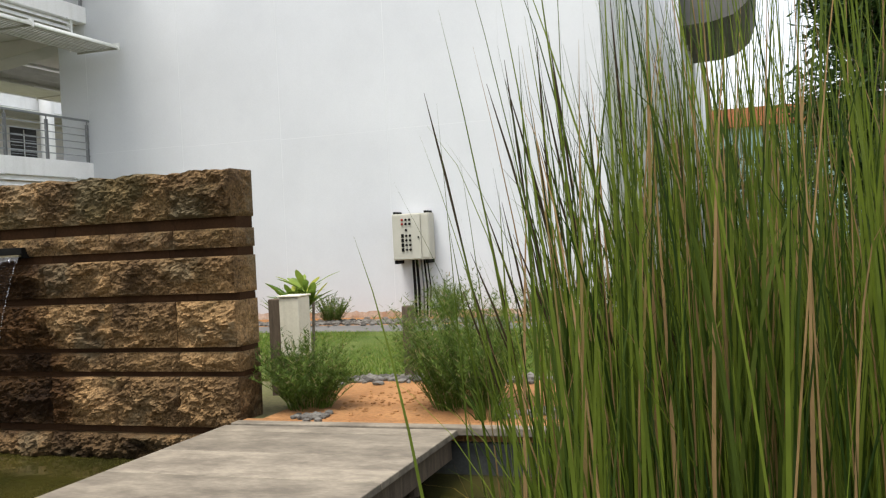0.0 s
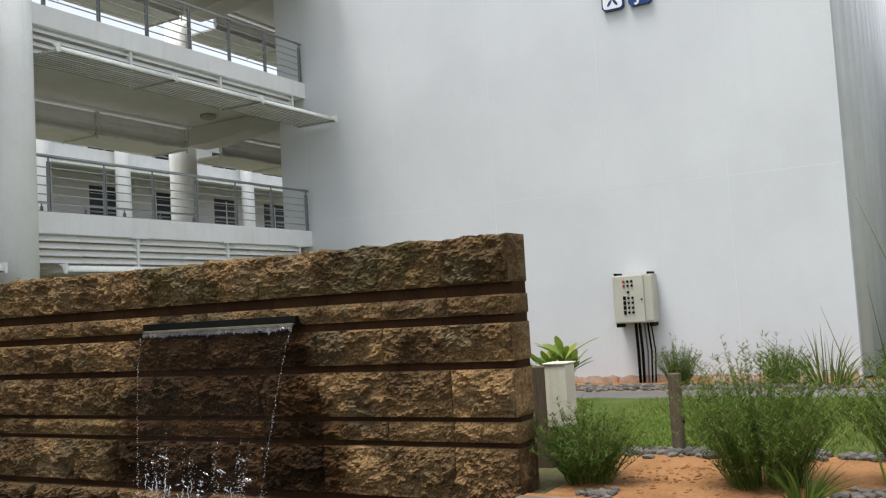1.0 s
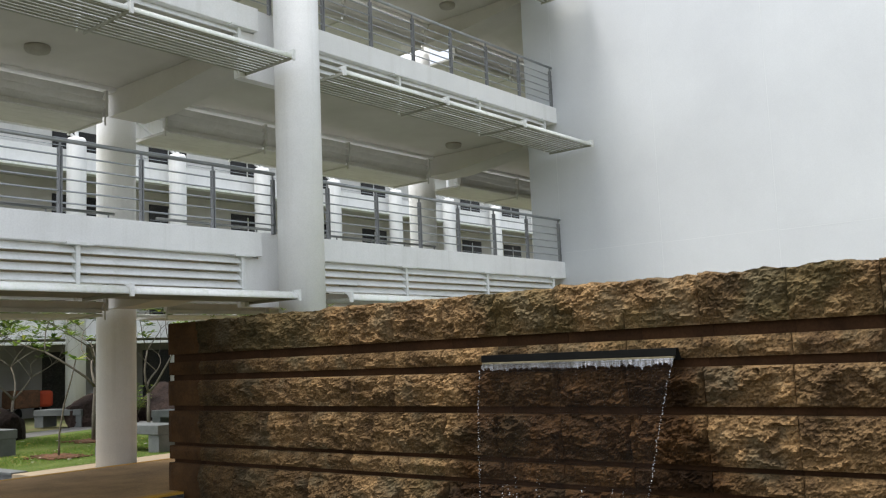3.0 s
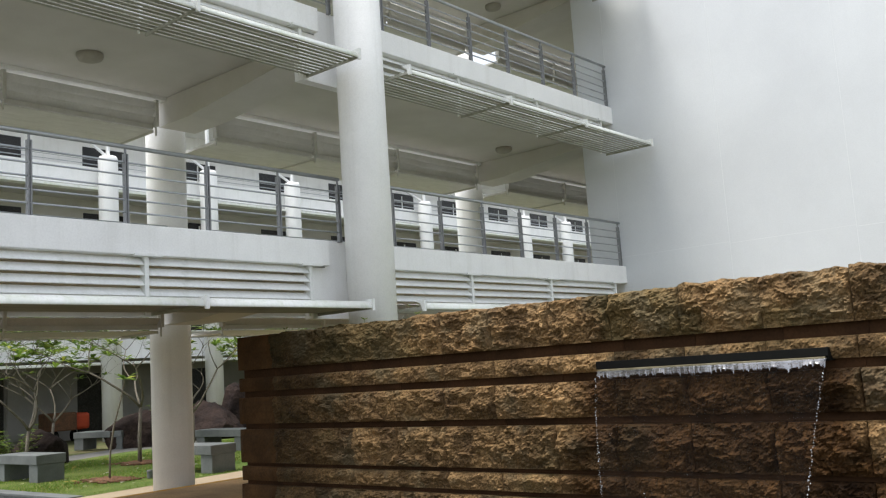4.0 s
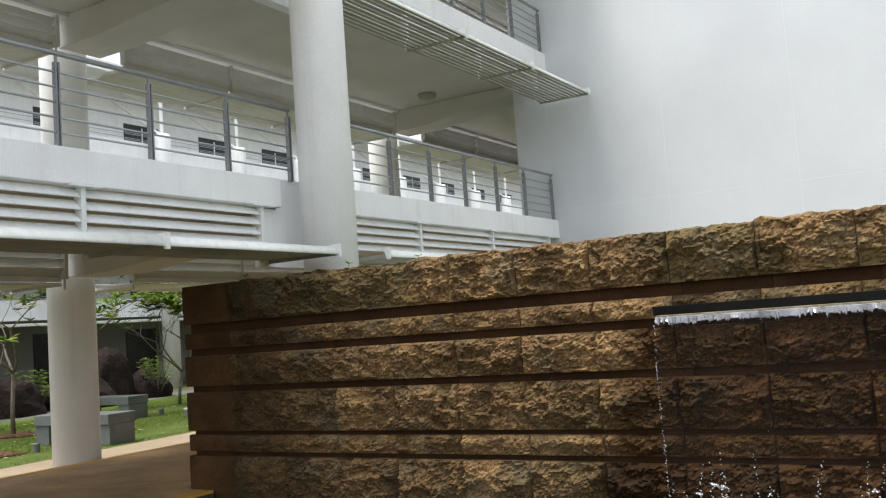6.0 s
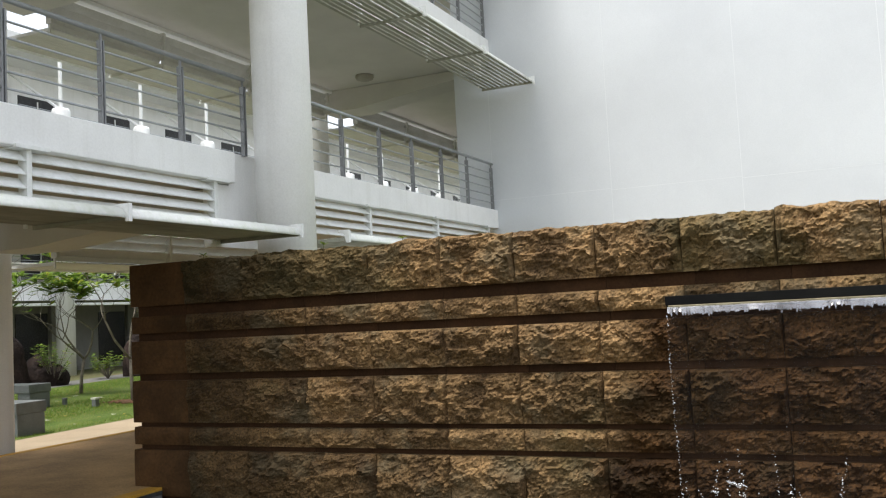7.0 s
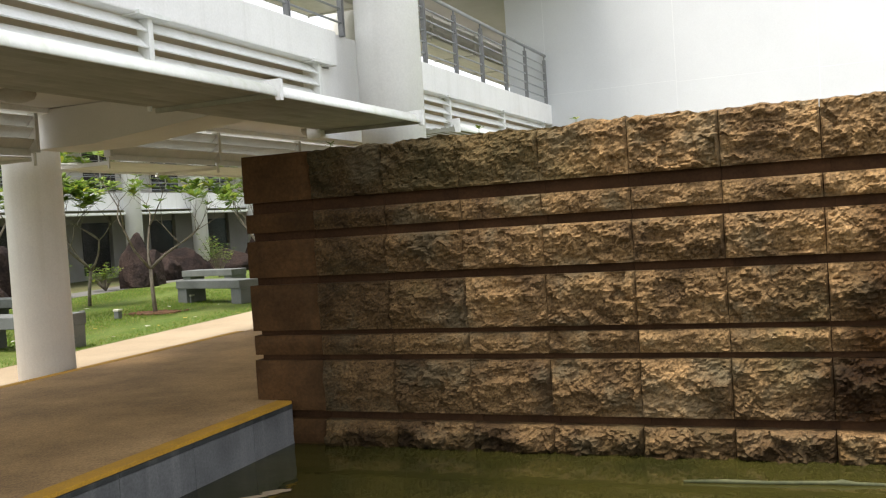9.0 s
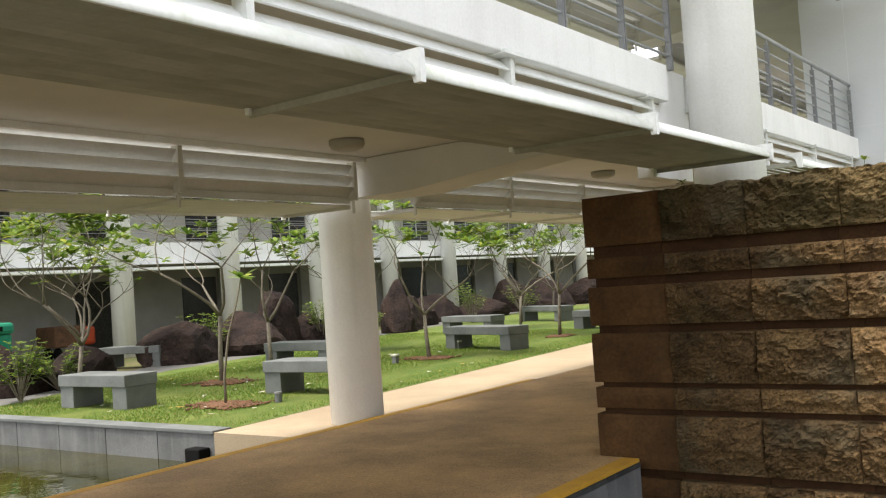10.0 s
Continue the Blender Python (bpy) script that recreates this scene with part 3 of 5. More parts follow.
for k in range(3):
    z = 2.81 + STOREY * k
    # the lowest row gets wider slats to look closed from the camera
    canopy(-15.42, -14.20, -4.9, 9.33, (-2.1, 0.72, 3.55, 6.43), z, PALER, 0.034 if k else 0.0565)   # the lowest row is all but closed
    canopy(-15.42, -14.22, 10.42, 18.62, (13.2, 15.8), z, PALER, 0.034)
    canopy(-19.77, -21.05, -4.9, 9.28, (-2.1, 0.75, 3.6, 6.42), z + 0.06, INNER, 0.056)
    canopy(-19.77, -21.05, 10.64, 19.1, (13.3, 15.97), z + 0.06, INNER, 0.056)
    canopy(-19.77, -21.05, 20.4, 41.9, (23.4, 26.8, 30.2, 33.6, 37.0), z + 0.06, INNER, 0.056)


LAMP = surface("beige_lamp_cover", (0.40, 0.38, 0.33), (0.34, 0.32, 0.27), 0.5, scale=4, fine=40, grain=0.08, bump=0.0)


def ceiling_lamp(x, y, z):
    bm = bm_new()
    tube(bm, [(x, y, z), (x, y, z - 0.05), (x, y, z - 0.10), (x, y, z - 0.13)], [0.21, 0.215, 0.19, 0.11], 24)
    whole("ceiling_lamp", bm, LAMP, "round flush beige ceiling lamp, unlit", "ceiling lamp", "", "ceiling lamps of the corridor", True)


for x, y, z in ((-18.78, 8.15, 3.52), (-18.7, 14.8, 3.52), (-18.35, 7.22, 7.34), (-18.25, 18.4, 7.34), (-18.35, 7.22, 11.16), (-18.25, 18.4, 11.16)):
    ceiling_lamp(x, y, z)

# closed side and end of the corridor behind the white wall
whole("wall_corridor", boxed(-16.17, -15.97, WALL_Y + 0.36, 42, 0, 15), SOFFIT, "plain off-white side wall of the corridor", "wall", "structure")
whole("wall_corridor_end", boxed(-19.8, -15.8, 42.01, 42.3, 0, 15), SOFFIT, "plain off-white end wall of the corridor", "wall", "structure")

# ---- the tall white end wall ----
bm = boxed(-16.17, -2.75, WALL_Y, WALL_Y + 0.35, -0.3, 15.0)
wall = whole("wall_north", bm, WHITE_WALL, "tall blank white rendered wall with faint panel joints", "wall", "structure")

# ---- the stone waterfall wall ----
W_X0, W_X1, W_Y0, W_Y1 = -15.62, -4.82, 7.935, 8.31
JOINTS = [-15.62, -14.83, -14.05, -13.28, -12.52, -11.73, -10.98, -10.21, -9.46, -8.69, -7.90, -7.11, -6.29, -5.52, -4.82]
COURSES = [(1.99, 2.46), (1.685, 1.875), (1.235, 1.60), (0.70, 1.158), (0.455, 0.648), (-0.10, 0.40), (-0.60, -0.182)]
SPOUT_X = (-9.60, -7.33)
bm = bm_new()
box(bm, W_X0 + 0.075, W_X1 - 0.03, W_Y0 + 0.070, W_Y1 - 0.04, -0.95, 2.40)
stone_wall = whole("waterfall_wall", bm, STONE_CUT, "free-standing wall of rock-faced brown granite blocks", "wall")


def stone_block(x0, x1, z0, z1, rough, proud, seed, deep=True, ragged=False, stone=None):
    """One block: a rock-faced front over sawn sides."""
    bm = bm_new()
    g = 0.0035
    x0, x1 = x0 + g, x1 - g
    nx, nz = (max(int((x1 - x0) / 0.019), 4), max(int((z1 - z0) / 0.017), 4)) if rough > 0.3 else (8, 6)
    rows = []
    for j in range(nz + 1):
        v = j / nz
        row = []
        for i in range(nx + 1):
            u = i / nx
            x, z = x0 + (x1 - x0) * u, z0 + (z1 - z0) * v
            if ragged:
                z += v * v * (0.030 * noise.noise((x * 5, seed, 2)) + 0.014 * noise.noise((x * 19, seed, 5)))
            edge = min(u * (x1 - x0), (1 - u) * (x1 - x0)) / 0.014
            edge = min(edge, v * (z1 - z0) / 0.035, (1 - v) * (z1 - z0) / 0.018)
            edge = min(max(edge, 0.0), 1.0) ** 0.5
            h = 0.42 * noise.fractal(Vector((x * 3.4, z * 6.0, seed)), 0.62, 2.1, 7)
            # split facets at two sizes, each a tilted plane of its own
            for f, amp in ((1.0, 0.66), (2.4, 0.22)):
                q = Vector((x * 4.8 * f + 0.5 * noise.noise((x * 7, z * 9, seed)), z * 5.8 * f + 0.5 * noise.noise((z * 8, x * 6, seed + 2)), seed * 0.7))
                c = noise.voronoi(q)[1][0]
                h += amp * (0.75 * noise.noise(c * 2.3) + 1.1 * noise.noise(c * 1.9 + Vector((7, 3, 1))) * (q.x - c.x) + (0.35 + 1.0 * noise.noise(c * 1.7 + Vector((1, 9, 5)))) * (q.y - c.y))
            h += 0.20 * noise.noise((x * 30, z * 34, seed)) + 0.10 * noise.noise((x * 60, z * 66, seed))
            h = h if h > 0 else 0.7 * h
            belly = math.sin(math.pi * (0.05 + 0.87 * v ** 1.35))
            dy = proud * (0.42 + (0.2 + 0.8 * edge) * (belly * 0.34 + rough * h * 0.80))
            row.append(bm.verts.new((x, W_Y0 + 0.035 - max(dy, 0.012), z)))
        rows.append(row)
    for j in range(nz):
        for i in range(nx):
            bm.faces.new((rows[j][i], rows[j][i + 1], rows[j + 1][i + 1], rows[j + 1][i]))
    back = W_Y1 if deep else W_Y0 + 0.04
    ring = rows[0] + [r[-1] for r in rows[1:]] + rows[-1][-2::-1] + [r[0] for r in rows[-2:0:-1]]
    rb = [bm.verts.new((v.co.x, back, v.co.z)) for v in ring]
    n = len(ring)
    for k in range(n):
        bm.faces.new((ring[k], rb[k], rb[(k + 1) % n], ring[(k + 1) % n]))
    bm.faces.new(rb)
    bmesh.ops.recalc_face_normals(bm, faces=bm.faces[:])
    if x1 > W_X1 - 0.02:
        # rock-faced return on the free end of the wall
        ny, mz = 16, max(int((z1 - z0) / 0.022), 6)
        y0, y1 = W_Y0 + 0.035 - proud * 0.62, W_Y1 - 0.004
        grid2 = []
        for j in range(mz + 1):
            row = []
            for i in range(ny + 1):
                y, z = y0 + (y1 - y0) * i / ny, z0 + 0.002 + (z1 - z0 - 0.004) * j / mz
                e = min(1.0, min(i, ny - i) / 3.0, min(j, mz - j) / 1.5)
                hh = 0.5 + 0.9 * noise.fractal((y * 5, z * 6, seed + 31), 0.7, 2.1, 6)
                row.append(bm.verts.new((x1 + 0.002 + 0.034 * e * max(hh, 0.05), y, z)))
            grid2.append(row)
        for j in range(mz):
            for i in range(ny):
                bm.faces.new((grid2[j][i], grid2[j][i + 1], grid2[j + 1][i + 1], grid2[j + 1][i]))
    ob = part("stone_block", bm, stone or STONE, stone_wall)
    for f in ob.data.polygons:
        f.use_smooth = False
    return ob


for c, (z0, z1) in enumerate(COURSES):
    for i, (a, b) in enumerate(zip(JOINTS, JOINTS[1:])):
        rough = 1.0 if i > 1 else (0.12 if i == 0 else 0.55)
        if c in (1, 4):
            proud = 0.11
        elif c == 6:
            proud = 0.19
        else:
            proud = 0.15
        if rough < 0.2:
            proud *= 0.75
        top = z1 + (0.012 * noise.noise((i * 3.1, c, 5)) if c == 0 else 0)
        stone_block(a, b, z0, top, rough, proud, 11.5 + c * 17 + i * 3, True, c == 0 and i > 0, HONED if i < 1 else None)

# recessed sawn bands between the courses, with joints of their own
for c, ((_, z1), (z0, _)) in enumerate(zip(COURSES[1:], COURSES)):
    cuts = [W_X0 + 0.06]
    while cuts[-1] < W_X1 - 1.1:
        cuts.append(cuts[-1] + 0.62 + 0.30 * (0.5 + 0.5 * noise.noise((cuts[-1] * 1.7, c * 2.3, 4))))
    cuts.append(W_X1 - 0.004)
    for a, b in zip(cuts, cuts[1:]):
        d = 0.005 * noise.noise((a * 3, c, 9))
        part("band_stone", boxed(a + 0.002, b - 0.002, W_Y0 + 0.045 + d, W_Y1 - 0.03, z1 - 0.004, z0 + 0.004), STONE_CUT, stone_wall, "sawn red-brown band stone, coloured darker for recess shade")

# spout
th = thing("water_spout", (-8.46, 7.87, 1.70), "long black metal spout slot in the stone wall", "spout")
b = bm_new()
box(b, SPOUT_X[0], SPOUT_X[1], 7.82, 8.0, 1.765, 1.785)
box(b, SPOUT_X[0], SPOUT_X[1], 7.84, 8.0, 1.672, 1.684)
box(b, SPOUT_X[0], SPOUT_X[0] + 0.015, 7.82, 8.0, 1.684, 1.765)
box(b, SPOUT_X[1] - 0.015, SPOUT_X[1], 7.82, 8.0, 1.684, 1.765)
box(b, SPOUT_X[0] + 0.015, SPOUT_X[1] - 0.015, 7.96, 8.0, 1.684, 1.765)
part("channel", b, BLACK, th)
part("face_plate", boxed(SPOUT_X[0] - 0.005, SPOUT_X[1] + 0.005, 7.800, 7.819, 1.712, 1.787, 0.003), BLACK, th)
part("lip", boxed(SPOUT_X[0] + 0.02, SPOUT_X[1] - 0.02, 7.785, 7.96, 1.690, 1.708, 0.003), BRONZE, th, "worn bronze-coloured lip")

# panel joints on the white wall
for x in (-15.36, -12.72, -10.10, -7.48, -4.90):
    whole("wall_joint", boxed(x - 0.006, x + 0.006, WALL_Y - 0.004, WALL_Y, 0.0, 14.9), JOINT, "thin sealed joint between wall panels", "joint", "structure")
for x0, x1, z in ((-16.1, -12.73, 4.16), (-12.71, -10.11, 4.13), (-10.09, -7.49, 4.10), (-7.47, -4.91, 4.12), (-4.89, -2.8, 4.10)):
    whole("wall_joint", boxed(x0, x1, WALL_Y - 0.0015, WALL_Y, z - 0.006, z + 0.006), JOINT, "thin sealed joint between wall panels", "joint", "structure")
STAIN = surface("splashed_wall_foot", (0.42, 0.25, 0.15), (0.60, 0.50, 0.42), 0.85, scale=2.2, fine=20, grain=0.25, bump=0.3)
b = bm_new()
n = 160
va = [b.verts.new((-14.8 + 12.0 * i / n, WALL_Y - 0.004, 0.0)) for i in range(n + 1)]
vb = [b.verts.new((-14.8 + 12.0 * i / n, WALL_Y - 0.004, 0.13 + 0.05 * noise.noise((i * 0.37, 2, 1)) + 0.05 * noise.noise((i * 1.7, 3, 1)))) for i in range(n + 1)]
for i in range(n):
    b.faces.new((va[i], va[i + 1], vb[i + 1], vb[i]))
whole("wall_foot", b, STAIN, "earth-splashed foot of the white wall", "wall stain", "structure")

# ---- falling water ----


def glassy(name, white, alpha, rough):
    m = bpy.data.materials.new(name)
    m.use_nodes = True
    N, L = m.node_tree.nodes, m.node_tree.links
    bs = N["Principled BSDF"]
    bs.inputs["Base Color"].default_value = (white, white, white * 1.02, 1)
    bs.inputs["Roughness"].default_value = rough
    bs.inputs["IOR"].default_value = 1.33
    tc = N.new("ShaderNodeTexCoord")
    mp = N.new("ShaderNodeMapping")
    mp.inputs["Scale"].default_value = (14, 14, 0.8)
    L.new(tc.outputs["Object"], mp.inputs["Vector"])
    nz = N.new("ShaderNodeTexNoise")
    nz.inputs["Scale"].default_value, nz.inputs["Detail"].default_value = 1.0, 3
    L.new(mp.outputs[0], nz.inputs["Vector"])
    mr = N.new("ShaderNodeMapRange")
    mr.inputs[1].default_value, mr.inputs[2].default_value = 0.35, 0.8
    mr.inputs[3].default_value, mr.inputs[4].default_value = alpha * 0.3, alpha
    L.new(nz.outputs["Fac"], mr.inputs[0])
    L.new(mr.outputs[0], bs.inputs["Alpha"])
    return m


SHEET = glassy("thin_water_sheet", 0.06, 0.065, 0.05)
FOAM = glassy("white_water", 0.6, 1.0, 0.22)
# pale metal in place of the sky mirrored in the thin rim
RIM = glassy("sky_mirror_rim", 0.55, 0.70, 0.14)
RIM.node_tree.nodes["Principled BSDF"].inputs["Metallic"].default_value = 0.8
# part metal to imitate the glints on clear water
TORN = glassy("torn_water", 0.74, 0.95, 0.12)
TORN.node_tree.nodes["Principled BSDF"].inputs["Metallic"].default_value = 0.7
TORN.node_tree.nodes["Mapping"].inputs["Scale"].default_value = (30, 30, 45)
DROP = surface("water_drops", (0.60, 0.62, 0.65), (0.45, 0.47, 0.50), 0.08, scale=9, fine=30, grain=0.1, bump=0.0)
fall = thing("falling_water", (-8.4, 7.6, WATER), "thin sheet of water falling from the spout into the pond", "waterfall")


def fall_at(u, z):
    """Place on the sheet: u across, z height."""
    d = max(1.66 - z, 0)
    y = 7.775 - 0.17 * math.sqrt(d)
    xl, xr = -9.585 + 0.04 * d, -7.345 - 0.20 * d
    return Vector((xl + (xr - xl) * u, y, z))


b = bm_new()
nu, nv = 60, 24
g = [[b.verts.new(fall_at(i / nu, 1.69 - (1.69 - WATER) * j / nv) + Vector((0, 0.010 * noise.noise((i * 0.6, j * 0.25, 3)), 0))) for i in range(nu + 1)] for j in range(nv + 1)]
for j in range(nv):
    for i in range(nu):
        b.faces.new((g[j][i], g[j][i + 1], g[j + 1][i + 1], g[j + 1][i]))
part("water_sheet", b, SHEET, fall, "clear thin water sheet", True)
# bright rim of water just under the lip, ragged below
b = bm_new()
nu = 320
top, mid, low = [], [], []
for i in range(nu + 1):
    u = i / nu
    dz = 0.030 + 0.024 * noise.noise((u * 11, 1, 7)) + 0.075 * abs(noise.noise((u * 95, 2, 7)))
    p = fall_at(u, 1.66)
    top.append(b.verts.new((p.x, 7.786, 1.694)))
    mid.append(b.verts.new((p.x, 7.774 + 0.004 * noise.noise((u * 60, 5, 5)), 1.668)))
    low.append(b.verts.new((p.x, 7.762 + 0.004 * noise.noise((u * 60, 9, 5)), 1.675 - dz)))
for i in range(nu):
    b.faces.new((top[i], top[i + 1], mid[i + 1], mid[i]))
    b.faces.new((mid[i], mid[i + 1], low[i + 1], low[i]))
part("water_rim", b, RIM, fall, "ragged rim of water, pale metal in place of reflected sky", True)


def blob(b, p, r, st=(1, 1, 1), sub=1):
    m = Matrix.Translation(p) @ Euler((random.random() * 6, random.random() * 6, random.random() * 6)).to_matrix().to_4x4() @ Matrix.Diagonal((st[0] * r, st[1] * r, st[2] * r, 1))
    bmesh.ops.create_icosphere(b, subdivisions=sub, radius=1.0, matrix=m)


random.seed(5)
for u in (0.0, 1.0):
    b = bm_new()
    z = 1.64
    while z > WATER:
        z -= random.uniform(0.008, 0.03)
        p = fall_at(u, z) + Vector((random.gauss(0, 0.006), random.gauss(0, 0.006), 0))
        blob(b, p, random.uniform(0.0015, 0.005) * (1.6 if random.random() < 0.12 else 1), (1, 1, random.uniform(1, 2.5)))
    part("water_string", b, DROP, fall, "string of bright drops at the sheet's edge", True)
b = bm_new()
for _ in range(30):
    u, z0 = random.uniform(0.03, 0.97), random.uniform(-0.32, 0.42) * random.uniform(0.5, 1.0)
    c = fall_at(u, z0) + Vector((0, -0.02, 0))
    r0 = bmesh.ops.create_icosphere(b, subdivisions=3, radius=1.0)
    sx, sz, tilt, ph = random.uniform(0.012, 0.042), random.uniform(0.006, 0.016), random.uniform(-0.6, 0.4), random.uniform(0, 50)
    for v in r0["verts"]:
        p = v.co * (1 + 0.95 * noise.fractal(v.co * 1.5 + Vector((ph, 0, 0)), 0.8, 2.0, 3))
        x, z = p.x * sx, p.z * sz + 0.005 * math.sin(p.x * 3 + ph)
        v.co = c + Vector((x * math.cos(tilt) - z * math.sin(tilt), p.y * 0.008, x * math.sin(tilt) + z * math.cos(tilt)))
part("water_patch", b, TORN, fall, "bright torn patches where the sheet breaks up", True)
b = bm_new()
for _ in range(18):
    u, z0 = random.uniform(0.03, 0.97), random.uniform(-0.30, 0.10)
    p = fall_at(u, z0)
    pts = [p]
    for k in range(5):
        pts.append(pts[-1] + Vector((random.gauss(0, 0.012), random.gauss(0, 0.006), -0.035)))
    tube(b, pts, [0.0015, 0.004, 0.0025, 0.005, 0.003, 0.001], 5)
part("water_thread", b, DROP, fall, "thin threads of falling water", True)
b = bm_new()
for _ in range(300):
    u = random.uniform(-0.03, 1.03)
    z = WATER + abs(random.gauss(0, 0.30))
    p = fall_at(u, min(z, 1.2)) + Vector((random.gauss(0, 0.03), random.gauss(-0.04, 0.08), 0))
    blob(b, p, random.uniform(0.001, 0.0042), (1, 1, random.uniform(0.8, 2.6)))
# broken strings of drops where the sheet tears
for _ in range(34):
    u, zt = random.uniform(0.02, 0.98), random.uniform(-0.15, 0.55)
    drift = random.uniform(-0.10, 0.10)
    for k in range(random.randint(14, 34)):
        z = zt - 0.9 * (k / 34) + random.gauss(0, 0.008)
        if z < WATER:
            break
        p = fall_at(u, z) + Vector((drift * (zt - z) + random.gauss(0, 0.007), random.gauss(-0.02, 0.02), 0))
        blob(b, p, random.uniform(0.0015, 0.0058), (1, 1, random.uniform(0.8, 2.8)))
for _ in range(260):
    p = fall_at(random.uniform(-0.1, 1.05), WATER) + Vector((random.gauss(0, 0.12), random.gauss(-0.12, 0.22), abs(random.gauss(0, 0.03))))
    blob(b, p, random.uniform(0.001, 0.0035))
part("splash", b, DROP, fall, "scattered splash drops", True)
b = bm_new()
for _ in range(420):
    u = random.uniform(-0.04, 1.04)
    p = fall_at(u, WATER) + Vector((random.gauss(0, 0.05), random.gauss(-0.02, 0.08), abs(random.gauss(0, 0.025))))
    blob(b, p, random.uniform(0.0015, 0.0055), (1.5, 1.2, random.uniform(0.5, 1.6)))
part("foam", b, FOAM, fall, "churning white foam on the pond", True)
CHURN = glassy("churned_foam", 0.52, 0.9, 0.5)
ct = CHURN.node_tree.nodes
ct["Mapping"].inputs["Scale"].default_value = (34, 34, 34)
ct["Map Range"].inputs[1].default_value, ct["Map Range"].inputs[2].default_value, ct["Map Range"].inputs[3].default_value = 0.40, 0.74, 0.0
b = bm_new()
nu, nv = 150, 22
g = []
for j in range(nv + 1):
    row = []
    for i in range(nu + 1):
        x, y = -9.68 + 2.2 * i / nu, 7.23 + 0.46 * j / nv
        e = max(0.0, 1 - abs((y - 7.49) / 0.20) ** 1.5) * min(1.0, i / 6.0, (nu - i) / 6.0)
        h = noise.fractal((x * 9, y * 9, 4), 0.8, 2.0, 5)
        row.append(b.verts.new((x, y, WATER - 0.012 + e * (0.045 + 0.07 * h) + 0.006 * noise.noise((x * 40, y * 40, 1)))))
    g.append(row)
for j in range(nv):
    for i in range(nu):
        b.faces.new((g[j][i], g[j][i + 1], g[j + 1][i + 1], g[j + 1][i]))
part("foam_crest", b, CHURN, fall, "heaped white churning foam", True)
FLAT = glassy("flat_foam", 0.78, 1.0, 0.4)
ft = FLAT.node_tree.nodes
ft["Mapping"].inputs["Scale"].default_value = (9, 16, 9)
ft["Map Range"].inputs[1].default_value, ft["Map Range"].inputs[2].default_value, ft["Map Range"].inputs[3].default_value = 0.50, 0.66, 0.0
b = bm_new()
n = 40
fr = [b.verts.new((-9.62 + 1.80 * i / n, 7.28 + 0.10 * noise.noise((i * 0.4, 1, 2)), WATER + 0.006)) for i in range(n + 1)]
bk = [b.verts.new((-9.62 + 1.80 * i / n, 7.66 + 0.05 * noise.noise((i * 0.4, 7, 2)), WATER + 0.006)) for i in range(n + 1)]
for i in range(n):
    b.faces.new((fr[i], fr[i + 1], bk[i + 1], bk[i]))
part("foam_film", b, FLAT, fall, "broken film of foam drifting on the water")

# pale scum drifting by the kerb
for k, (x, y, sx, sy, turn) in enumerate(((-14.62, 6.12, 0.30, 0.045, 0.75), (-14.44, 6.36, 0.13, 0.05, 0.6), (-14.45, 6.10, 0.10, 0.05, 0.1))):
    b = bm_new()
    vs = []
    for i in range(28):
        a = math.tau * i / 28
        q = 1 + 0.55 * noise.noise((math.cos(a) * 2.2, math.sin(a) * 2.2, k * 5.0))
        u, v = sx * q * math.cos(a), sy * q * math.sin(a)
        vs.append(b.verts.new((x + u * math.cos(turn) - v * math.sin(turn), y + u * math.sin(turn) + v * math.cos(turn), WATER + 0.004)))
    b.faces.new(vs)
    whole("foam_scum", b, PALE, "pale scum drifting on the pond", "scum", group="scum on the pond")

# floating stick
STICK = surface("algae_covered_stick", (0.085, 0.088, 0.042), (0.05, 0.055, 0.026), 0.7, scale=6, fine=30, grain=0.4, bump=0.4)
b = tube(bm_new(), [(-11.31, 7.14, WATER + 0.008), (-11.0, 7.17, WATER + 0.012), (-10.7, 7.19, WATER + 0.010), (-10.25, 7.25, WATER + 0.014), (-10.2, 7.255, WATER + 0.016), (-10.1, 7.26, WATER + 0.010), (-9.75, 7.29, WATER + 0.004), (-9.44, 7.31, WATER)], [0.012, 0.018, 0.016, 0.017, 0.026, 0.016, 0.012, 0.008], 8)
whole("stick", b, STICK, "grey-green stick floating on the pond", "stick", smooth=True)

# ---- deck ----
deck = thing("deck", (-3.65, 4.0, WATER), "weathered grey timber deck standing over the pond", "deck")
y = 1.385
while y < 7.5:
    part("board", boxed(-4.82, -2.50, y + 0.004, min(y + 0.74, 7.59), -0.055, 0.0, 0.008), DECK, deck)
    y += 0.745
for x in (-4.72, -2.62):
    part("joist", boxed(x - 0.06, x + 0.06, 1.36, 7.58, -0.26, -0.057, 0.006), POSTWOOD, deck, "dark joist under the boards")
for x in (-4.6, -2.74):
    for y in (1.8, 4.2, 7.0):
        part("pile", tube(bm_new(), [(x, y, -0.95), (x, y, -0.26)], 0.08, 12), POSTWOOD, deck)
whole("bed_edging", boxed(-4.78, 3.9, 7.62, 7.76, -0.06, 0.012, 0.008), DECK, "weathered timber sleeper edging the bed", "edging", "structure")
# near-black face paints the shadowed gap under the edging
whole("bed_wall", boxed(-4.78, 4.0, 7.70, 7.90, -0.95, -0.14), DARKKERB, "stone edge of the bed, coloured dark as a shadowed gap", "kerb", "structure")
whole("bed_soil", boxed(-4.78, 4.0, 7.765, 7.92, -0.14, -0.004), SOIL, "bare orange soil of the planting bed", "soil", "structure")


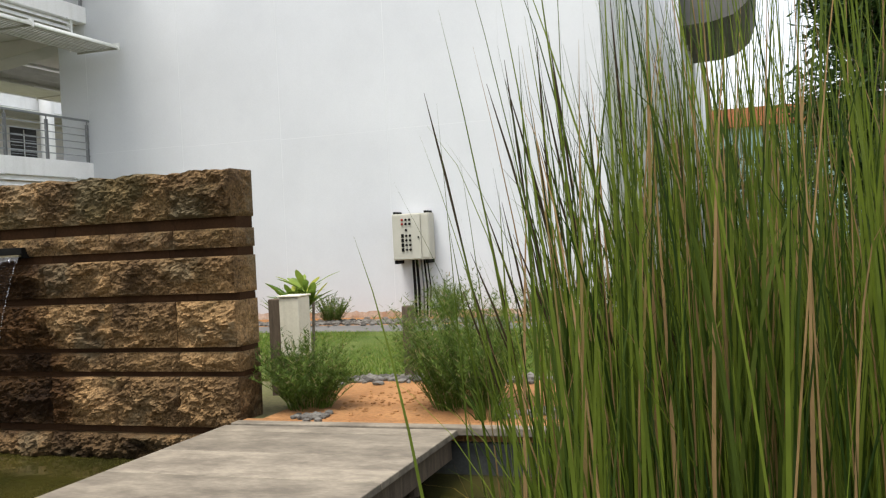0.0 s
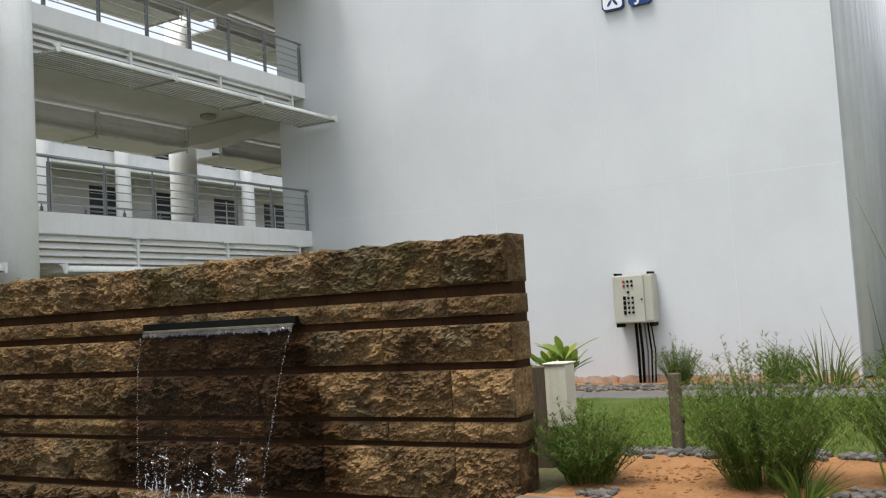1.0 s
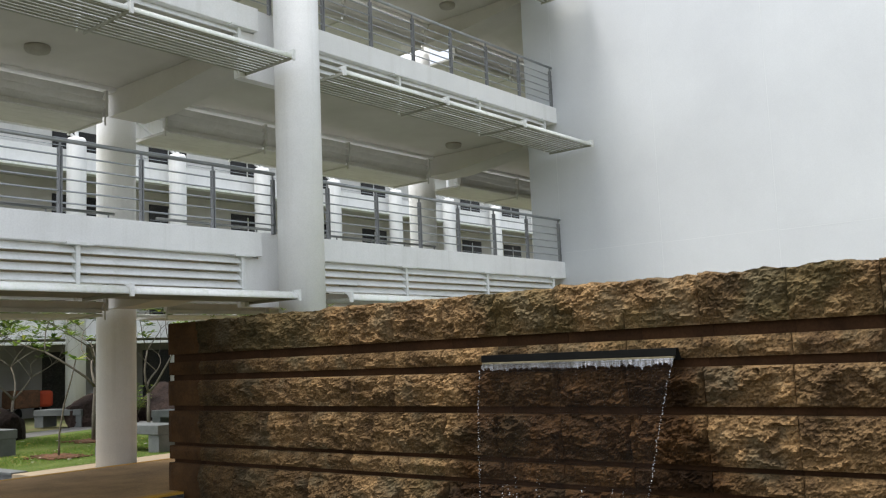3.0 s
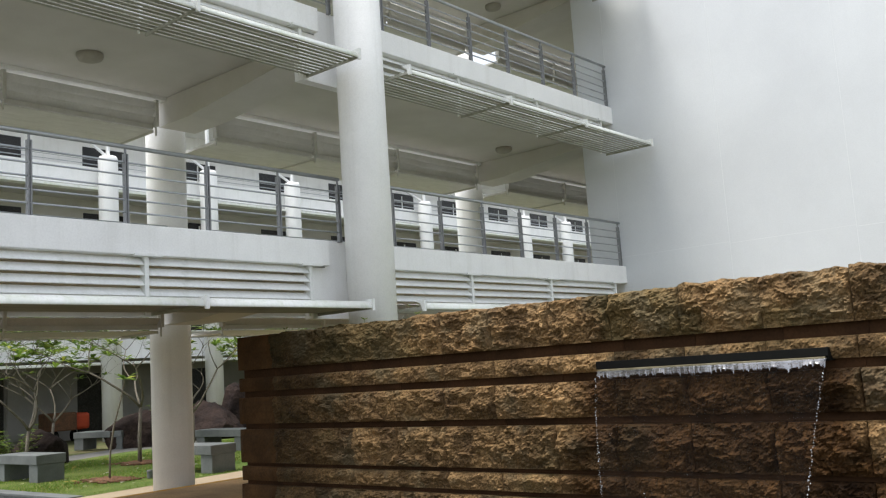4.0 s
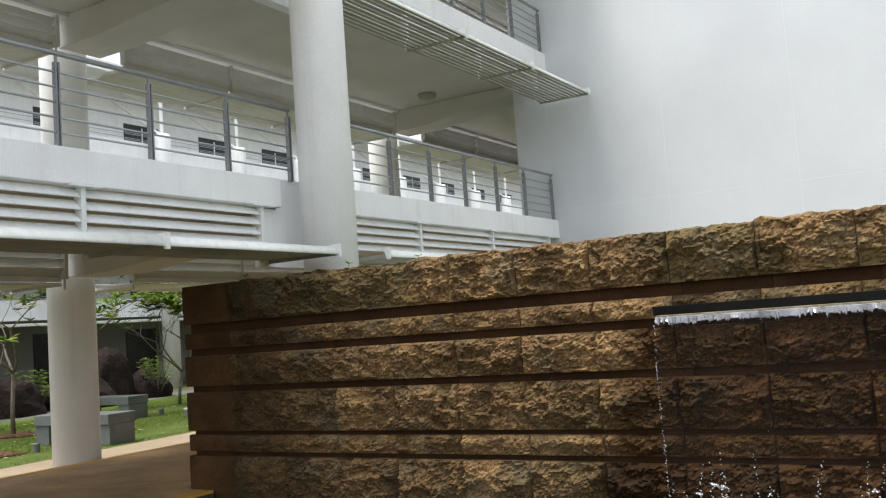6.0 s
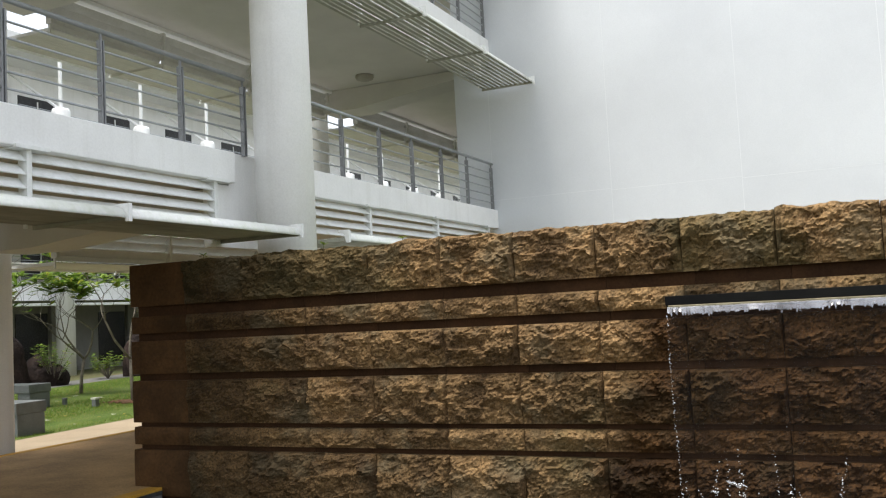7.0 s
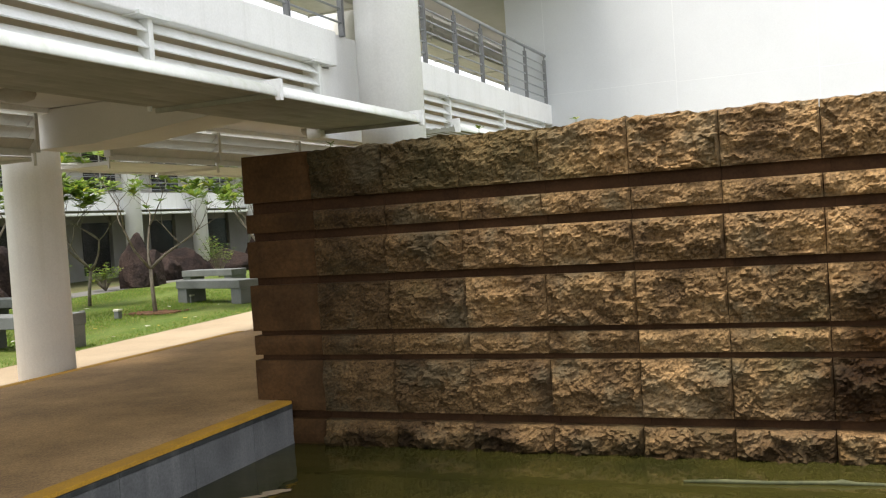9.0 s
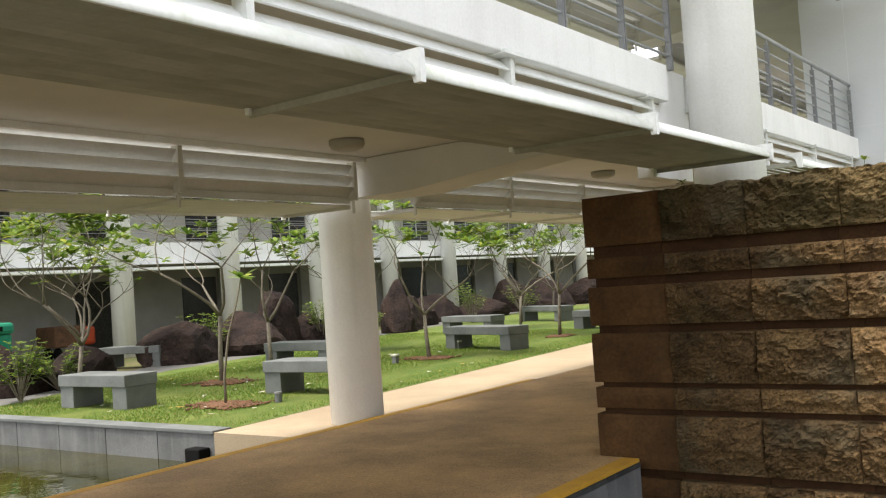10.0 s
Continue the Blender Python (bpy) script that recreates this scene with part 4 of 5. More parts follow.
# ---- planting by the wall ----
def clump(name, x, y, z, n, r, h, spread, width, material, label, category, seed, bend=0.5, segs=5):
    rng = np.random.default_rng(seed)
    a, q = rng.uniform(0, math.tau, n), np.sqrt(rng.uniform(0, 1, n))
    d = np.stack([np.cos(a), np.sin(a)], 1)
    roots = np.concatenate([np.array([x, y]) + d * (q * r)[:, None], np.full((n, 1), z)], 1)
    hh = h * rng.uniform(0.45, 1.0, n) * (1.0 - 0.45 * q ** 2)
    leans = d * (q * spread * rng.uniform(0.4, 1.2, n))[:, None] + rng.normal(0, 0.05, (n, 2)) * h
    th = thing(name, (x, y, z), label, category)
    blades("foliage", roots, hh, width * rng.uniform(0.6, 1.2, n), leans, rng.uniform(0.2, 0.9, n) * bend * 2, material, th, segs, seed=seed)
    return th


def feathery(name, x, y, z, r, h, label, seed, n=240):
    """A shrub of fine upright stems set with small narrow leaves."""
    rng = np.random.default_rng(seed)
    th = thing(name, (x, y, z), label, "shrub")
    a, q = rng.uniform(0, math.tau, n), np.sqrt(rng.uniform(0, 1, n))
    d = np.stack([np.cos(a), np.sin(a)], 1)
    roots = np.concatenate([np.array([x, y]) + d * (q * r * 0.45)[:, None], np.full((n, 1), z)], 1)
    hh = h * rng.uniform(0.5, 1.0, n) * (1 - 0.3 * q)
    leans = d * (q * r * 0.75)[:, None] + rng.normal(0, 0.07, (n, 2))
    bend = rng.uniform(0.1, 0.6, n)
    blades("twig_mass", roots, hh, np.full(n, 0.007), leans, bend, SHRUB, th, 5, seed=seed)
    # leaves up the stems
    m = 44
    u = rng.uniform(0.15, 1.0, (n, m))
    lr = np.repeat(roots[:, None], m, 1)
    lr[..., :2] += leans[:, None] * (u ** (1 + bend[:, None]))[..., None]
    lr[..., 2] += hh[:, None] * (u - 0.35 * bend[:, None] * u ** 3)
    lr = lr.reshape(-1, 3)
    k = len(lr)
    la = rng.uniform(0, math.tau, k)
    ll = rng.uniform(0.03, 0.075, k)
    blades("foliage", lr, ll * rng.uniform(0.3, 1.0, k), np.full(k, 0.0105), np.stack([np.cos(la), np.sin(la)], 1) * ll[:, None], rng.uniform(0, 0.6, k), SHRUB, th, 2, seed=seed + 1)
    return th


feathery("shrub", -4.38, 8.5, -0.002, 0.50, 1.0, "low feathery green shrub beside the stone wall", 21, 260)
feathery("shrub", -2.75, 8.65, -0.002, 0.72, 1.62, "tall feathery green shrub in the bed", 22, 420)
feathery("shrub", -1.35, 9.0, -0.002, 0.70, 1.65, "tall feathery green shrub in the bed", 23, 380)
feathery("shrub", 0.3, 9.0, -0.002, 0.7, 1.3, "tall feathery green shrub in the bed", 24, 300)
feathery("shrub", -5.9, 17.7, 0.0, 0.38, 1.15, "small feathery shrub at the foot of the wall", 25, 160)
feathery("shrub", -4.0, 17.8, 0.0, 0.45, 1.0, "small feathery shrub at the foot of the wall", 26, 160)
feathery("shrub", -8.5, 17.7, 0.0, 0.35, 0.8, "small feathery shrub at the foot of the wall", 27, 120)
clump("grass_tuft", -2.35, 8.05, -0.002, 60, 0.12, 0.55, 0.4, 0.022, SHRUB, "arching grass tuft at the edge of the bed", "grass", 28)
clump("leafy_plant", -9.45, 17.7, 0.0, 70, 0.25, 1.2, 0.55, 0.05, LEAF, "broad-bladed green plant at the wall foot", "plant", 29)
clump("leafy_plant", -3.15, 17.3, 0.0, 80, 0.3, 1.5, 0.6, 0.03, SHRUB, "tall grassy plant at the corner of the wall", "plant", 30)


def broad_leaves(b, p, n, length, width, rise, rng):
    """A rosette of pointed leaves at p."""
    for k in range(n):
        a = k * math.tau / n + rng.uniform(-0.4, 0.4)
        el = rise + rng.uniform(-0.35, 0.35)
        d = Vector((math.cos(a) * math.cos(el), math.sin(a) * math.cos(el), math.sin(el)))
        s = Vector((-math.sin(a), math.cos(a), 0))
        up = s.cross(d)
        L, w = length * rng.uniform(0.7, 1.15), width * rng.uniform(0.8, 1.15)
        prev = None
        for t, ww in ((0, 0.1), (0.35, 0.8), (0.65, 1.0), (0.88, 0.6), (1.0, 0.05)):
            c = Vector(p) + d * L * t - Vector((0, 0, 1)) * L * 0.28 * t * t
            row = (b.verts.new(c - s * w * ww * 0.5 + up * w * 0.12 * ww), b.verts.new(c), b.verts.new(c + s * w * ww * 0.5 + up * w * 0.12 * ww))
            if prev:
                b.faces.new((prev[0], prev[1], row[1], row[0]))
                b.faces.new((prev[1], prev[2], row[2], row[1]))
            prev = row


rng = random.Random(3)
th = thing("planter_plant", (-5.3, 10.1, 0), "green strap-leaved plant behind the stone marker", "plant")
b = bm_new()
for k in range(5):
    broad_leaves(b, (-5.35 + rng.uniform(-0.2, 0.3), 10.1 + rng.uniform(-0.1, 0.2), 1.0 + rng.uniform(-0.15, 0.12)), 9, 0.52, 0.10, 0.75, rng)
part("foliage", b, LEAF, th, "", True)
b = bm_new()
for k in range(4):
    tube(b, [(-5.35 + 0.07 * k, 10.1, 0.0), (-5.4 + 0.1 * k, 10.12, 1.05)], 0.018, 6)
part("stem", b, BARK, th)

th = thing("lamp_box", (-5.05, 9.35, 0), "cream metal box fixed to an old timber post", "box")
part("post", boxed(-5.27, -5.09, 9.30, 9.46, -0.1, 1.07, 0.012), POSTWOOD, th, "weathered dark timber post")
part("box_body", boxed(-5.085, -4.84, 9.22, 9.50, 0.42, 1.09, 0.012), CREAM, th)
part("box_lid", boxed(-5.10, -4.825, 9.205, 9.515, 1.092, 1.11, 0.006), CREAM, th)
for x, y, h in ((-4.02, 10.50, 0.87), (-1.6, 10.35, 0.85), (0.8, 10.4, 0.86)):
    th = thing("stake", (x, y, 0), "weathered square timber stake in the lawn edge", "post", "stakes along the lawn")
    part("shaft", boxed(x - 0.065, x + 0.065, y - 0.065, y + 0.065, -0.2, h, 0.012), POSTWOOD, th)
    part("peg", tube(bm_new(), [(x + 0.066, y, 0.32), (x + 0.085, y, 0.32)], 0.02, 8), BLACK, th)

# control cabinet
cab = thing("control_cabinet", (-6.75, 18.15, 1.18), "beige steel control cabinet on the white wall with push buttons", "cabinet")
part("body", boxed(-7.17, -6.33, 17.97, 18.30, 1.20, 2.19, 0.012), BOXPAINT, cab)
part("door", boxed(-7.15, -6.52, 17.945, 17.972, 1.22, 2.17, 0.006), BOXPAINT, cab)
part("vent_strip", boxed(-6.50, -6.35, 17.955, 17.972, 1.24, 2.15, 0.004), BOXPAINT, cab, "beige louvred side strip")
for x in (-7.12, -6.42):
    part("wall_bracket", boxed(x - 0.03, x + 0.03, 18.0, 18.37, 2.19, 2.24, 0.004), BLACK, cab)
    part("foot", boxed(x - 0.04, x + 0.04, 18.0, 18.37, 1.12, 1.198, 0.004), BLACK, cab)
RED = surface("red_button", (0.30, 0.03, 0.02), (0.25, 0.025, 0.02), 0.4, grain=0.1, bump=0)
for r, z in enumerate((2.06, 1.97, 1.84, 1.72, 1.62, 1.52, 1.42)):
    for c in range(3):
        if r == 2 and c != 1:
            continue
        x = -6.93 + 0.085 * c
        if c == 0 and r > 2:
            part("switch", boxed(x - 0.028, x + 0.028, 17.925, 17.946, z - 0.038, z + 0.038, 0.004), BLACK, cab)
        else:
            part("button", tube(bm_new(), [(x, 17.946, z), (x, 17.925, z), (x, 17.918, z)], [0.026, 0.026, 0.018], 12), BLACK if c != 0 else RED, cab)
part("lock", tube(bm_new(), [(-6.57, 17.946, 1.68), (-6.57, 17.925, 1.68)], 0.018, 10), BLACK, cab)
for k, (x, r) in enumerate(((-6.80, 0.032), (-6.72, 0.03), (-6.62, 0.018), (-6.55, 0.02), (-6.48, 0.016))):
    part("conduit", tube(bm_new(), [(x, 18.22, -0.07), (x + 0.01 * k, 18.22, 0.6), (x - 0.01, 18.20, 1.20)], r, 8), BLACK if k != 2 else BENCH, cab, smooth=True)
cab.location = (-6.90, 18.58, 1.225)


# sign
def rounded(b, x0, x1, z0, z1, r, y0, y1):
    pts = []
    for cx, cz, a0 in ((x1 - r, z1 - r, 0), (x0 + r, z1 - r, 90), (x0 + r, z0 + r, 180), (x1 - r, z0 + r, 270)):
        for k in range(7):
            a = radians(a0 + 15 * k)
            pts.append((cx + r * math.cos(a), cz + r * math.sin(a)))
    f = [b.verts.new((x, y0, z)) for x, z in pts]
    g = [b.verts.new((x, y1, z)) for x, z in pts]
    n = len(pts)
    for k in range(n):
        b.faces.new((f[k], f[(k + 1) % n], g[(k + 1) % n], g[k]))
    b.faces.new(f[::-1])
    b.faces.new(g)
    bmesh.ops.recalc_face_normals(b, faces=b.faces[:])
    return b


def lettering(name, text, x, y, z, size, material, parent):
    cu = bpy.data.curves.new(name, "FONT")
    cu.body, cu.size, cu.extrude, cu.offset = text, size, 0.008, 0.004
    tmp = bpy.data.objects.new(name, cu)
    scene.collection.objects.link(tmp)
    me = bpy.data.meshes.new_from_object(tmp.evaluated_get(bpy.context.evaluated_depsgraph_get()))
    bpy.data.objects.remove(tmp)
    me.transform(pose(x, y, z, 90, 0, 0))
    me.transform(Matrix.Translation(-ORIGIN[parent]))
    me.materials.clear()
    me.materials.append(material)
    ob = new(name, me)
    ob.parent = parent
    return ob


s1 = thing("emblem_sign", (-6.91, 18.35, 7.76), "white rounded-square sign with a dark five-petal emblem", "sign")
part("backing", rounded(bm_new(), -7.15, -6.67, 7.76, 8.24, 0.09, 18.31, 18.40), NAVY, s1)
part("face", rounded(bm_new(), -7.12, -6.70, 7.79, 8.21, 0.075, 18.300, 18.309), SIGNWHITE, s1, "white sign face")
for k in range(5):
    b = bm_new()
    a = radians(90 + 72 * k)
    pts = []
    for i in range(12):
        t = i * math.tau / 12
        u, v = 0.105 + 0.085 * math.cos(t), 0.030 * math.sin(t)
        pts.append((-6.91 + u * math.cos(a) - v * math.sin(a), 8.0 + u * math.sin(a) + v * math.cos(a)))
    f = [b.verts.new((x, 18.296, z)) for x, z in pts]
    b.faces.new(f)
    r = bmesh.ops.extrude_face_region(b, geom=b.faces[:])
    bmesh.ops.translate(b, verts=[v for v in r["geom"] if isinstance(v, bmesh.types.BMVert)], vec=(0, 0.0035, 0))
    bmesh.ops.recalc_face_normals(b, faces=b.faces[:])
    part("petal", b, NAVY, s1)
s2 = thing("letter_sign", (-6.31, 18.35, 7.76), "navy rounded-square sign with a white letter J", "sign")
part("backing", rounded(bm_new(), -6.56, -6.07, 7.76, 8.25, 0.09, 18.30, 18.40), NAVY, s2)
lettering("letter", "J", -6.40, 18.292, 7.86, 0.40, SIGNWHITE, s2)
s3 = thing("name_sign", (-5.4, 18.39, 7.9), "dark raised wall lettering reading Jasmin", "sign")
lettering("lettering", "Jasmin", -5.87, 18.392, 7.93, 0.34, NAVY, s3)
for sign in (s1, s2, s3):
    sign.location += Vector((-0.08, 0.40, 0.15))

# pebbles and gravel


def pebbles(name, n, x0, x1, y0, y1, z, r0, r1, label, seed, material=None):
    rng = random.Random(seed)
    base = bm_new()
    bmesh.ops.create_icosphere(base, subdivisions=1, radius=1)
    bv = np.array([v.co[:] for v in base.verts])
    bf = np.array([[v.index for v in f.verts] for f in base.faces])
    base.free()
    V, F = [], []
    for i in range(n):
        r = rng.uniform(r0, r1)
        s = np.array([rng.uniform(0.8, 1.4), rng.uniform(0.7, 1.1), rng.uniform(0.45, 0.7)]) * r
        a = rng.uniform(0, 6.28)
        v = bv * s * (1 + 0.18 * np.array([rng.uniform(-1, 1) for _ in bv])[:, None])
        c, q = math.cos(a), math.sin(a)
        v = np.stack([v[:, 0] * c - v[:, 1] * q, v[:, 0] * q + v[:, 1] * c, v[:, 2]], 1)
        V.append(v + np.array([rng.uniform(x0, x1), rng.gauss((y0 + y1) / 2, (y1 - y0) / 4), z + r * 0.25]))
        F.append(bf + i * len(bv))
    me = bpy.data.meshes.new(name)
    me.from_pydata(np.concatenate(V).tolist(), [], np.concatenate(F).tolist())
    me.materials.append(material or PEBBLES)
    tagged(new(name, me), label, "pebbles", "", "stuff")


PEBBLES = leaf_material("mixed_pebbles", (0.13, 0.12, 0.105), (0.36, 0.34, 0.30), 0.6)
pebbles("pebbles", 560, -4.7, 2.5, 10.0, 10.5, 0.0, 0.03, 0.075, "loose grey pebbles along the lawn edge", 1)
pebbles("pebbles", 60, -4.3, -3.95, 7.85, 8.15, 0.0, 0.025, 0.05, "small heap of grey pebbles by the deck", 2)
pebbles("pebbles", 110, -2.4, 1.0, 8.1, 8.6, 0.0, 0.03, 0.07, "loose grey pebbles in the bed", 3)
pebbles("gravel", 1500, -14, -2.2, 17.05, 17.9, 0.0, 0.035, 0.085, "grey gravel along the wall foot", 4)
pebbles("soil_clods", 160, -4.1, -3.0, 8.0, 9.9, -0.004, 0.008, 0.028, "small clods on the bare soil", 5, SOIL)


# ---- lawns ----
def lawn(name, n, x0, x1, y0, y1, z, h, label, seed, slant=None):
    """slant: how far both sides of the plot shift in x from y0 to y1."""
    rng = np.random.default_rng(seed)
    roots = np.stack([rng.uniform(x0, x1, n), rng.uniform(y0, y1, n), np.full(n, z)], 1)
    if slant:
        u, v = (roots[:, 0] - x0) / (x1 - x0), (roots[:, 1] - y0) / (y1 - y0)
        roots[:, 0] += v * (slant[0] * (1 - u) + slant[1] * u)
    blades(name, roots, rng.uniform(0.4, 1.0, n) * h, rng.uniform(0.006, 0.016, n), rng.normal(0, h * 0.5, (n, 2)), rng.uniform(0, 0.8, n), GRASS, None, 2, label, "grass", "stuff", seed)


lawn("lawn_grass", 45000, -9.5, 1.0, 10.4, 15.75, 0.0, 0.075, "short bright green lawn grass by the wall", 41)
lawn("lawn_grass", 70000, -28.4, -21.25, 8.25, 26.0, 0.0, 0.055, "short green lawn grass in the courtyard", 42, (-4.7, -1.4))

# ---- reeds ----
rng = np.random.default_rng(77)
n = 3800
th = thing("reed_clump", (0.8, 3.8, WATER), "dense clump of tall green reeds with dry red-brown stalks", "reeds")
rx = np.concatenate([rng.uniform(-0.80, 3.0, n - 900), rng.normal(0.0, 0.42, 900)])
ry = rng.uniform(2.95, 5.0, n) + 0.12 * rx
rx = rx - 0.10 * (ry - 3.4)
roots = np.stack([rx, ry, np.full(n, WATER - 0.1)], 1)
hh = rng.uniform(1.7, 4.2, n) * np.clip(0.80 + 0.4 * (rx + 0.8), 0.72, 1.0)
le = np.stack([rng.normal(-0.03, 0.21, n), rng.normal(0, 0.22, n)], 1)
blades("foliage", roots, hh, rng.uniform(0.007, 0.023, n), le, rng.uniform(0.2, 1.0, n), REED, th, 7, seed=5)
# outer stalks that lean over the water
n = 70
roots = np.stack([rng.uniform(-0.85, 0.1, n), rng.uniform(2.9, 4.2, n), np.full(n, WATER - 0.1)], 1)
le = np.stack([rng.uniform(-0.75, -0.08, n), rng.normal(0, 0.25, n)], 1)
blades("outer_foliage", roots, rng.uniform(1.5, 3.1, n), rng.uniform(0.006, 0.013, n), le, rng.uniform(0.2, 1.1, n), REED, th, 8, seed=6)

# flowering stalks with dark pointed spikes
SPIKE = leaf_material("sedge_spike", (0.035, 0.028, 0.014), (0.13, 0.085, 0.035), 0.7)
r4 = random.Random(12)
for _ in range(46):
    x, y, h = r4.uniform(-0.85, 0.10), r4.uniform(3.3, 4.6), r4.uniform(1.9, 3.3)
    lx, ly = r4.uniform(-0.62, -0.08), r4.gauss(0, 0.15)
    pts = [Vector((x + lx * u ** 1.3, y + ly * u, WATER - 0.1 + h * u * (1 - 0.06 * u * u))) for u in (0, 0.25, 0.5, 0.72, 0.86, 1.0)]
    part("stalk", tube(bm_new(), pts[:5], [0.006, 0.0055, 0.005, 0.0045, 0.004], 5), REED, th, "thin green stalk", True)
    part("seed_spike", tube(bm_new(), [pts[3], (pts[3] + pts[4]) / 2, pts[4], (pts[4] + pts[5]) / 2, pts[5]], [0.0035, 0.0055, 0.006, 0.004, 0.001], 6), SPIKE, th, "dark pointed seed spike", True)

# ---- courtyard ----


def bench(x, y, turn, length=1.6):
    """Granite bench: thick slab on two end blocks."""
    th = tagged(new("bench"), "grey granite slab bench on two block legs", "bench", "courtyard benches")
    ORIGIN[th] = Vector((0, 0, 0))
    L = length / 2
    part("seat", boxed(-L, L, -0.33, 0.33, 0.38, 0.58, 0.012), BENCH, th)
    for s in (-1, 1):
        part("leg", boxed(s * (L - 0.20) - 0.19, s * (L - 0.20) + 0.19, -0.30, 0.30, 0.0, 0.379, 0.01), BENCH, th)
    th.matrix_basis = pose(x, y, 0.0, 0, 0, turn)
    return th


for x, y, turn, length in ((-25.80, 9.42, 1, 1.9), (-22.75, 11.55, 2, 2.1), (-27.2, 15.7, 2, 2.1), (-24.55, 19.45, -17, 2.6), (-29.0, 25.4, -12, 2.4),
                           (-29.4, 31.0, -28, 2.9), (-24.3, 25.8, -12, 2.1), (-33.7, 15.6, 18, 2.0)):
    bench(x, y, turn, length)


def boulder(x, y, sx, sy, sz, seed):
    """Split rock: a lump cut by a few planes, with rough faces."""
    rng = random.Random(seed * 13)
    b = bm_new()
    bmesh.ops.create_icosphere(b, subdivisions=4, radius=1.0)
    cuts = []
    for k in range(9):
        a, e = rng.uniform(0, math.tau), rng.uniform(-0.1, 1.1)
        cuts.append((Vector((math.cos(a) * math.cos(e), math.sin(a) * math.cos(e), math.sin(e))), rng.uniform(0.62, 0.88)))
    for v in b.verts:
        p = v.co * (1.05 + 0.16 * noise.noise(v.co * 1.1 + Vector((seed * 7.3, 0, 0))))
        for nrm, d in cuts:
            over = p.dot(nrm) - d
            if over > 0:
                p -= nrm * over * 0.9
        p *= 1 + 0.055 * noise.fractal(p * 3.0 + Vector((seed, 5, 0)), 0.8, 2.0, 4)
        v.co = Vector((p.x * sx, p.y * sy, max(p.z, -0.35) * sz))
    bmesh.ops.rotate(b, verts=b.verts[:], cent=(0, 0, 0), matrix=Matrix.Rotation(seed * 1.3, 3, "Z"))
    zmin = min(v.co.z for v in b.verts)
    bmesh.ops.translate(b, verts=b.verts[:], vec=(x, y, -zmin - 0.05))
    return whole("boulder", b, ROCK, "large dark brown garden boulder", "boulder", "", "boulders of the courtyard")


for i, (x, y, sx, sy, sz) in enumerate(((-30.6, 10.2, 0.9, 0.9, 0.85), (-30.2, 11.9, 0.95, 0.8, 0.85), (-31.0, 8.9, 0.8, 0.8, 0.6), (-33.0, 16.6, 1.4, 1.1, 0.95), (-33.2, 19.2, 1.5, 1.2, 1.05),
                                       (-33.8, 21.0, 0.8, 0.8, 1.35), (-33.8, 22.6, 0.9, 0.8, 0.9), (-33.4, 26.9, 0.7, 0.8, 1.5), (-33.9, 28.0, 0.9, 0.8, 1.0), (-36.6, 33.6, 1.3, 1.1, 1.0),
                                       (-36.0, 36.4, 1.6, 1.2, 0.9), (-36.8, 40.6, 1.6, 1.3, 1.35), (-37.2, 44.2, 2.0, 1.4, 1.3), (-36.5, 48.5, 1.6, 1.3, 1.1), (-35.5, 30.6, 0.9, 0.9, 1.0))):
    boulder(x, y, sx, sy, sz, i + 1)


def frangipani(x, y, h, seed, lean=0.0):
    """Small tree: forking grey limbs that end in rosettes of long leaves."""
    rng = random.Random(seed)
    th = thing("frangipani_tree", (x, y, 0), "small frangipani tree with bare forking limbs and leaf rosettes", "tree", "courtyard trees")
    b, lb = bm_new(), bm_new()

    def limb(p, d, length, r, depth):
        pts, rr = [p], [r]
        turn = Vector((rng.gauss(0, 0.16), rng.gauss(0, 0.16), 0.13))
        for k in range(4):
            d = (d + turn + Vector((rng.gauss(0, 0.09), rng.gauss(0, 0.09), 0))).normalized()
            pts.append(pts[-1] + d * length / 4)
            rr.append(r * (1 - 0.09 * (k + 1)))
        tube(b, pts, rr, 7 if r > 0.02 else 5)
        q = pts[-1]
        if depth == 0 or q.z > h:
            if rng.random() < 0.85:
                broad_leaves(lb, q, rng.randint(7, 12), rng.uniform(0.24, 0.40), 0.105, rng.uniform(0.3, 0.8), rng)
            return
        if depth < 3 and rng.random() < 0.35:
            broad_leaves(lb, q, rng.randint(3, 6), rng.uniform(0.18, 0.32), 0.09, 0.5, rng)
        nfork = 3 if rng.random() < 0.4 else 2
        a0 = rng.uniform(0, 6.28)
        for k in range(nfork):
            a = a0 + k * math.tau / nfork + rng.uniform(-0.5, 0.5)
            side = Vector((math.cos(a), math.sin(a), 0.1))
            limb(q, (d * 0.7 + side * rng.uniform(0.45, 0.95)).normalized(), length * rng.uniform(0.6, 0.95), rr[-1] * 0.80, depth - 1)

    trunk_top = Vector((x + lean * 0.5, y + 0.05, h * 0.25))
    tube(b, [(x, y, -0.05), (x + lean * 0.2, y, h * 0.12), trunk_top], [0.056, 0.046, 0.040], 9)
    for k in range(3):
        a = rng.uniform(0, 1.2) + k * math.tau / 3
        limb(trunk_top, Vector((math.cos(a) * 0.75, math.sin(a) * 0.75, 0.75)).normalized(), h * rng.uniform(0.20, 0.32), 0.034, 4)
    part("trunk", b, BARK, th, "", True)
    part("crown", lb, LEAF, th, "", True)
    return th


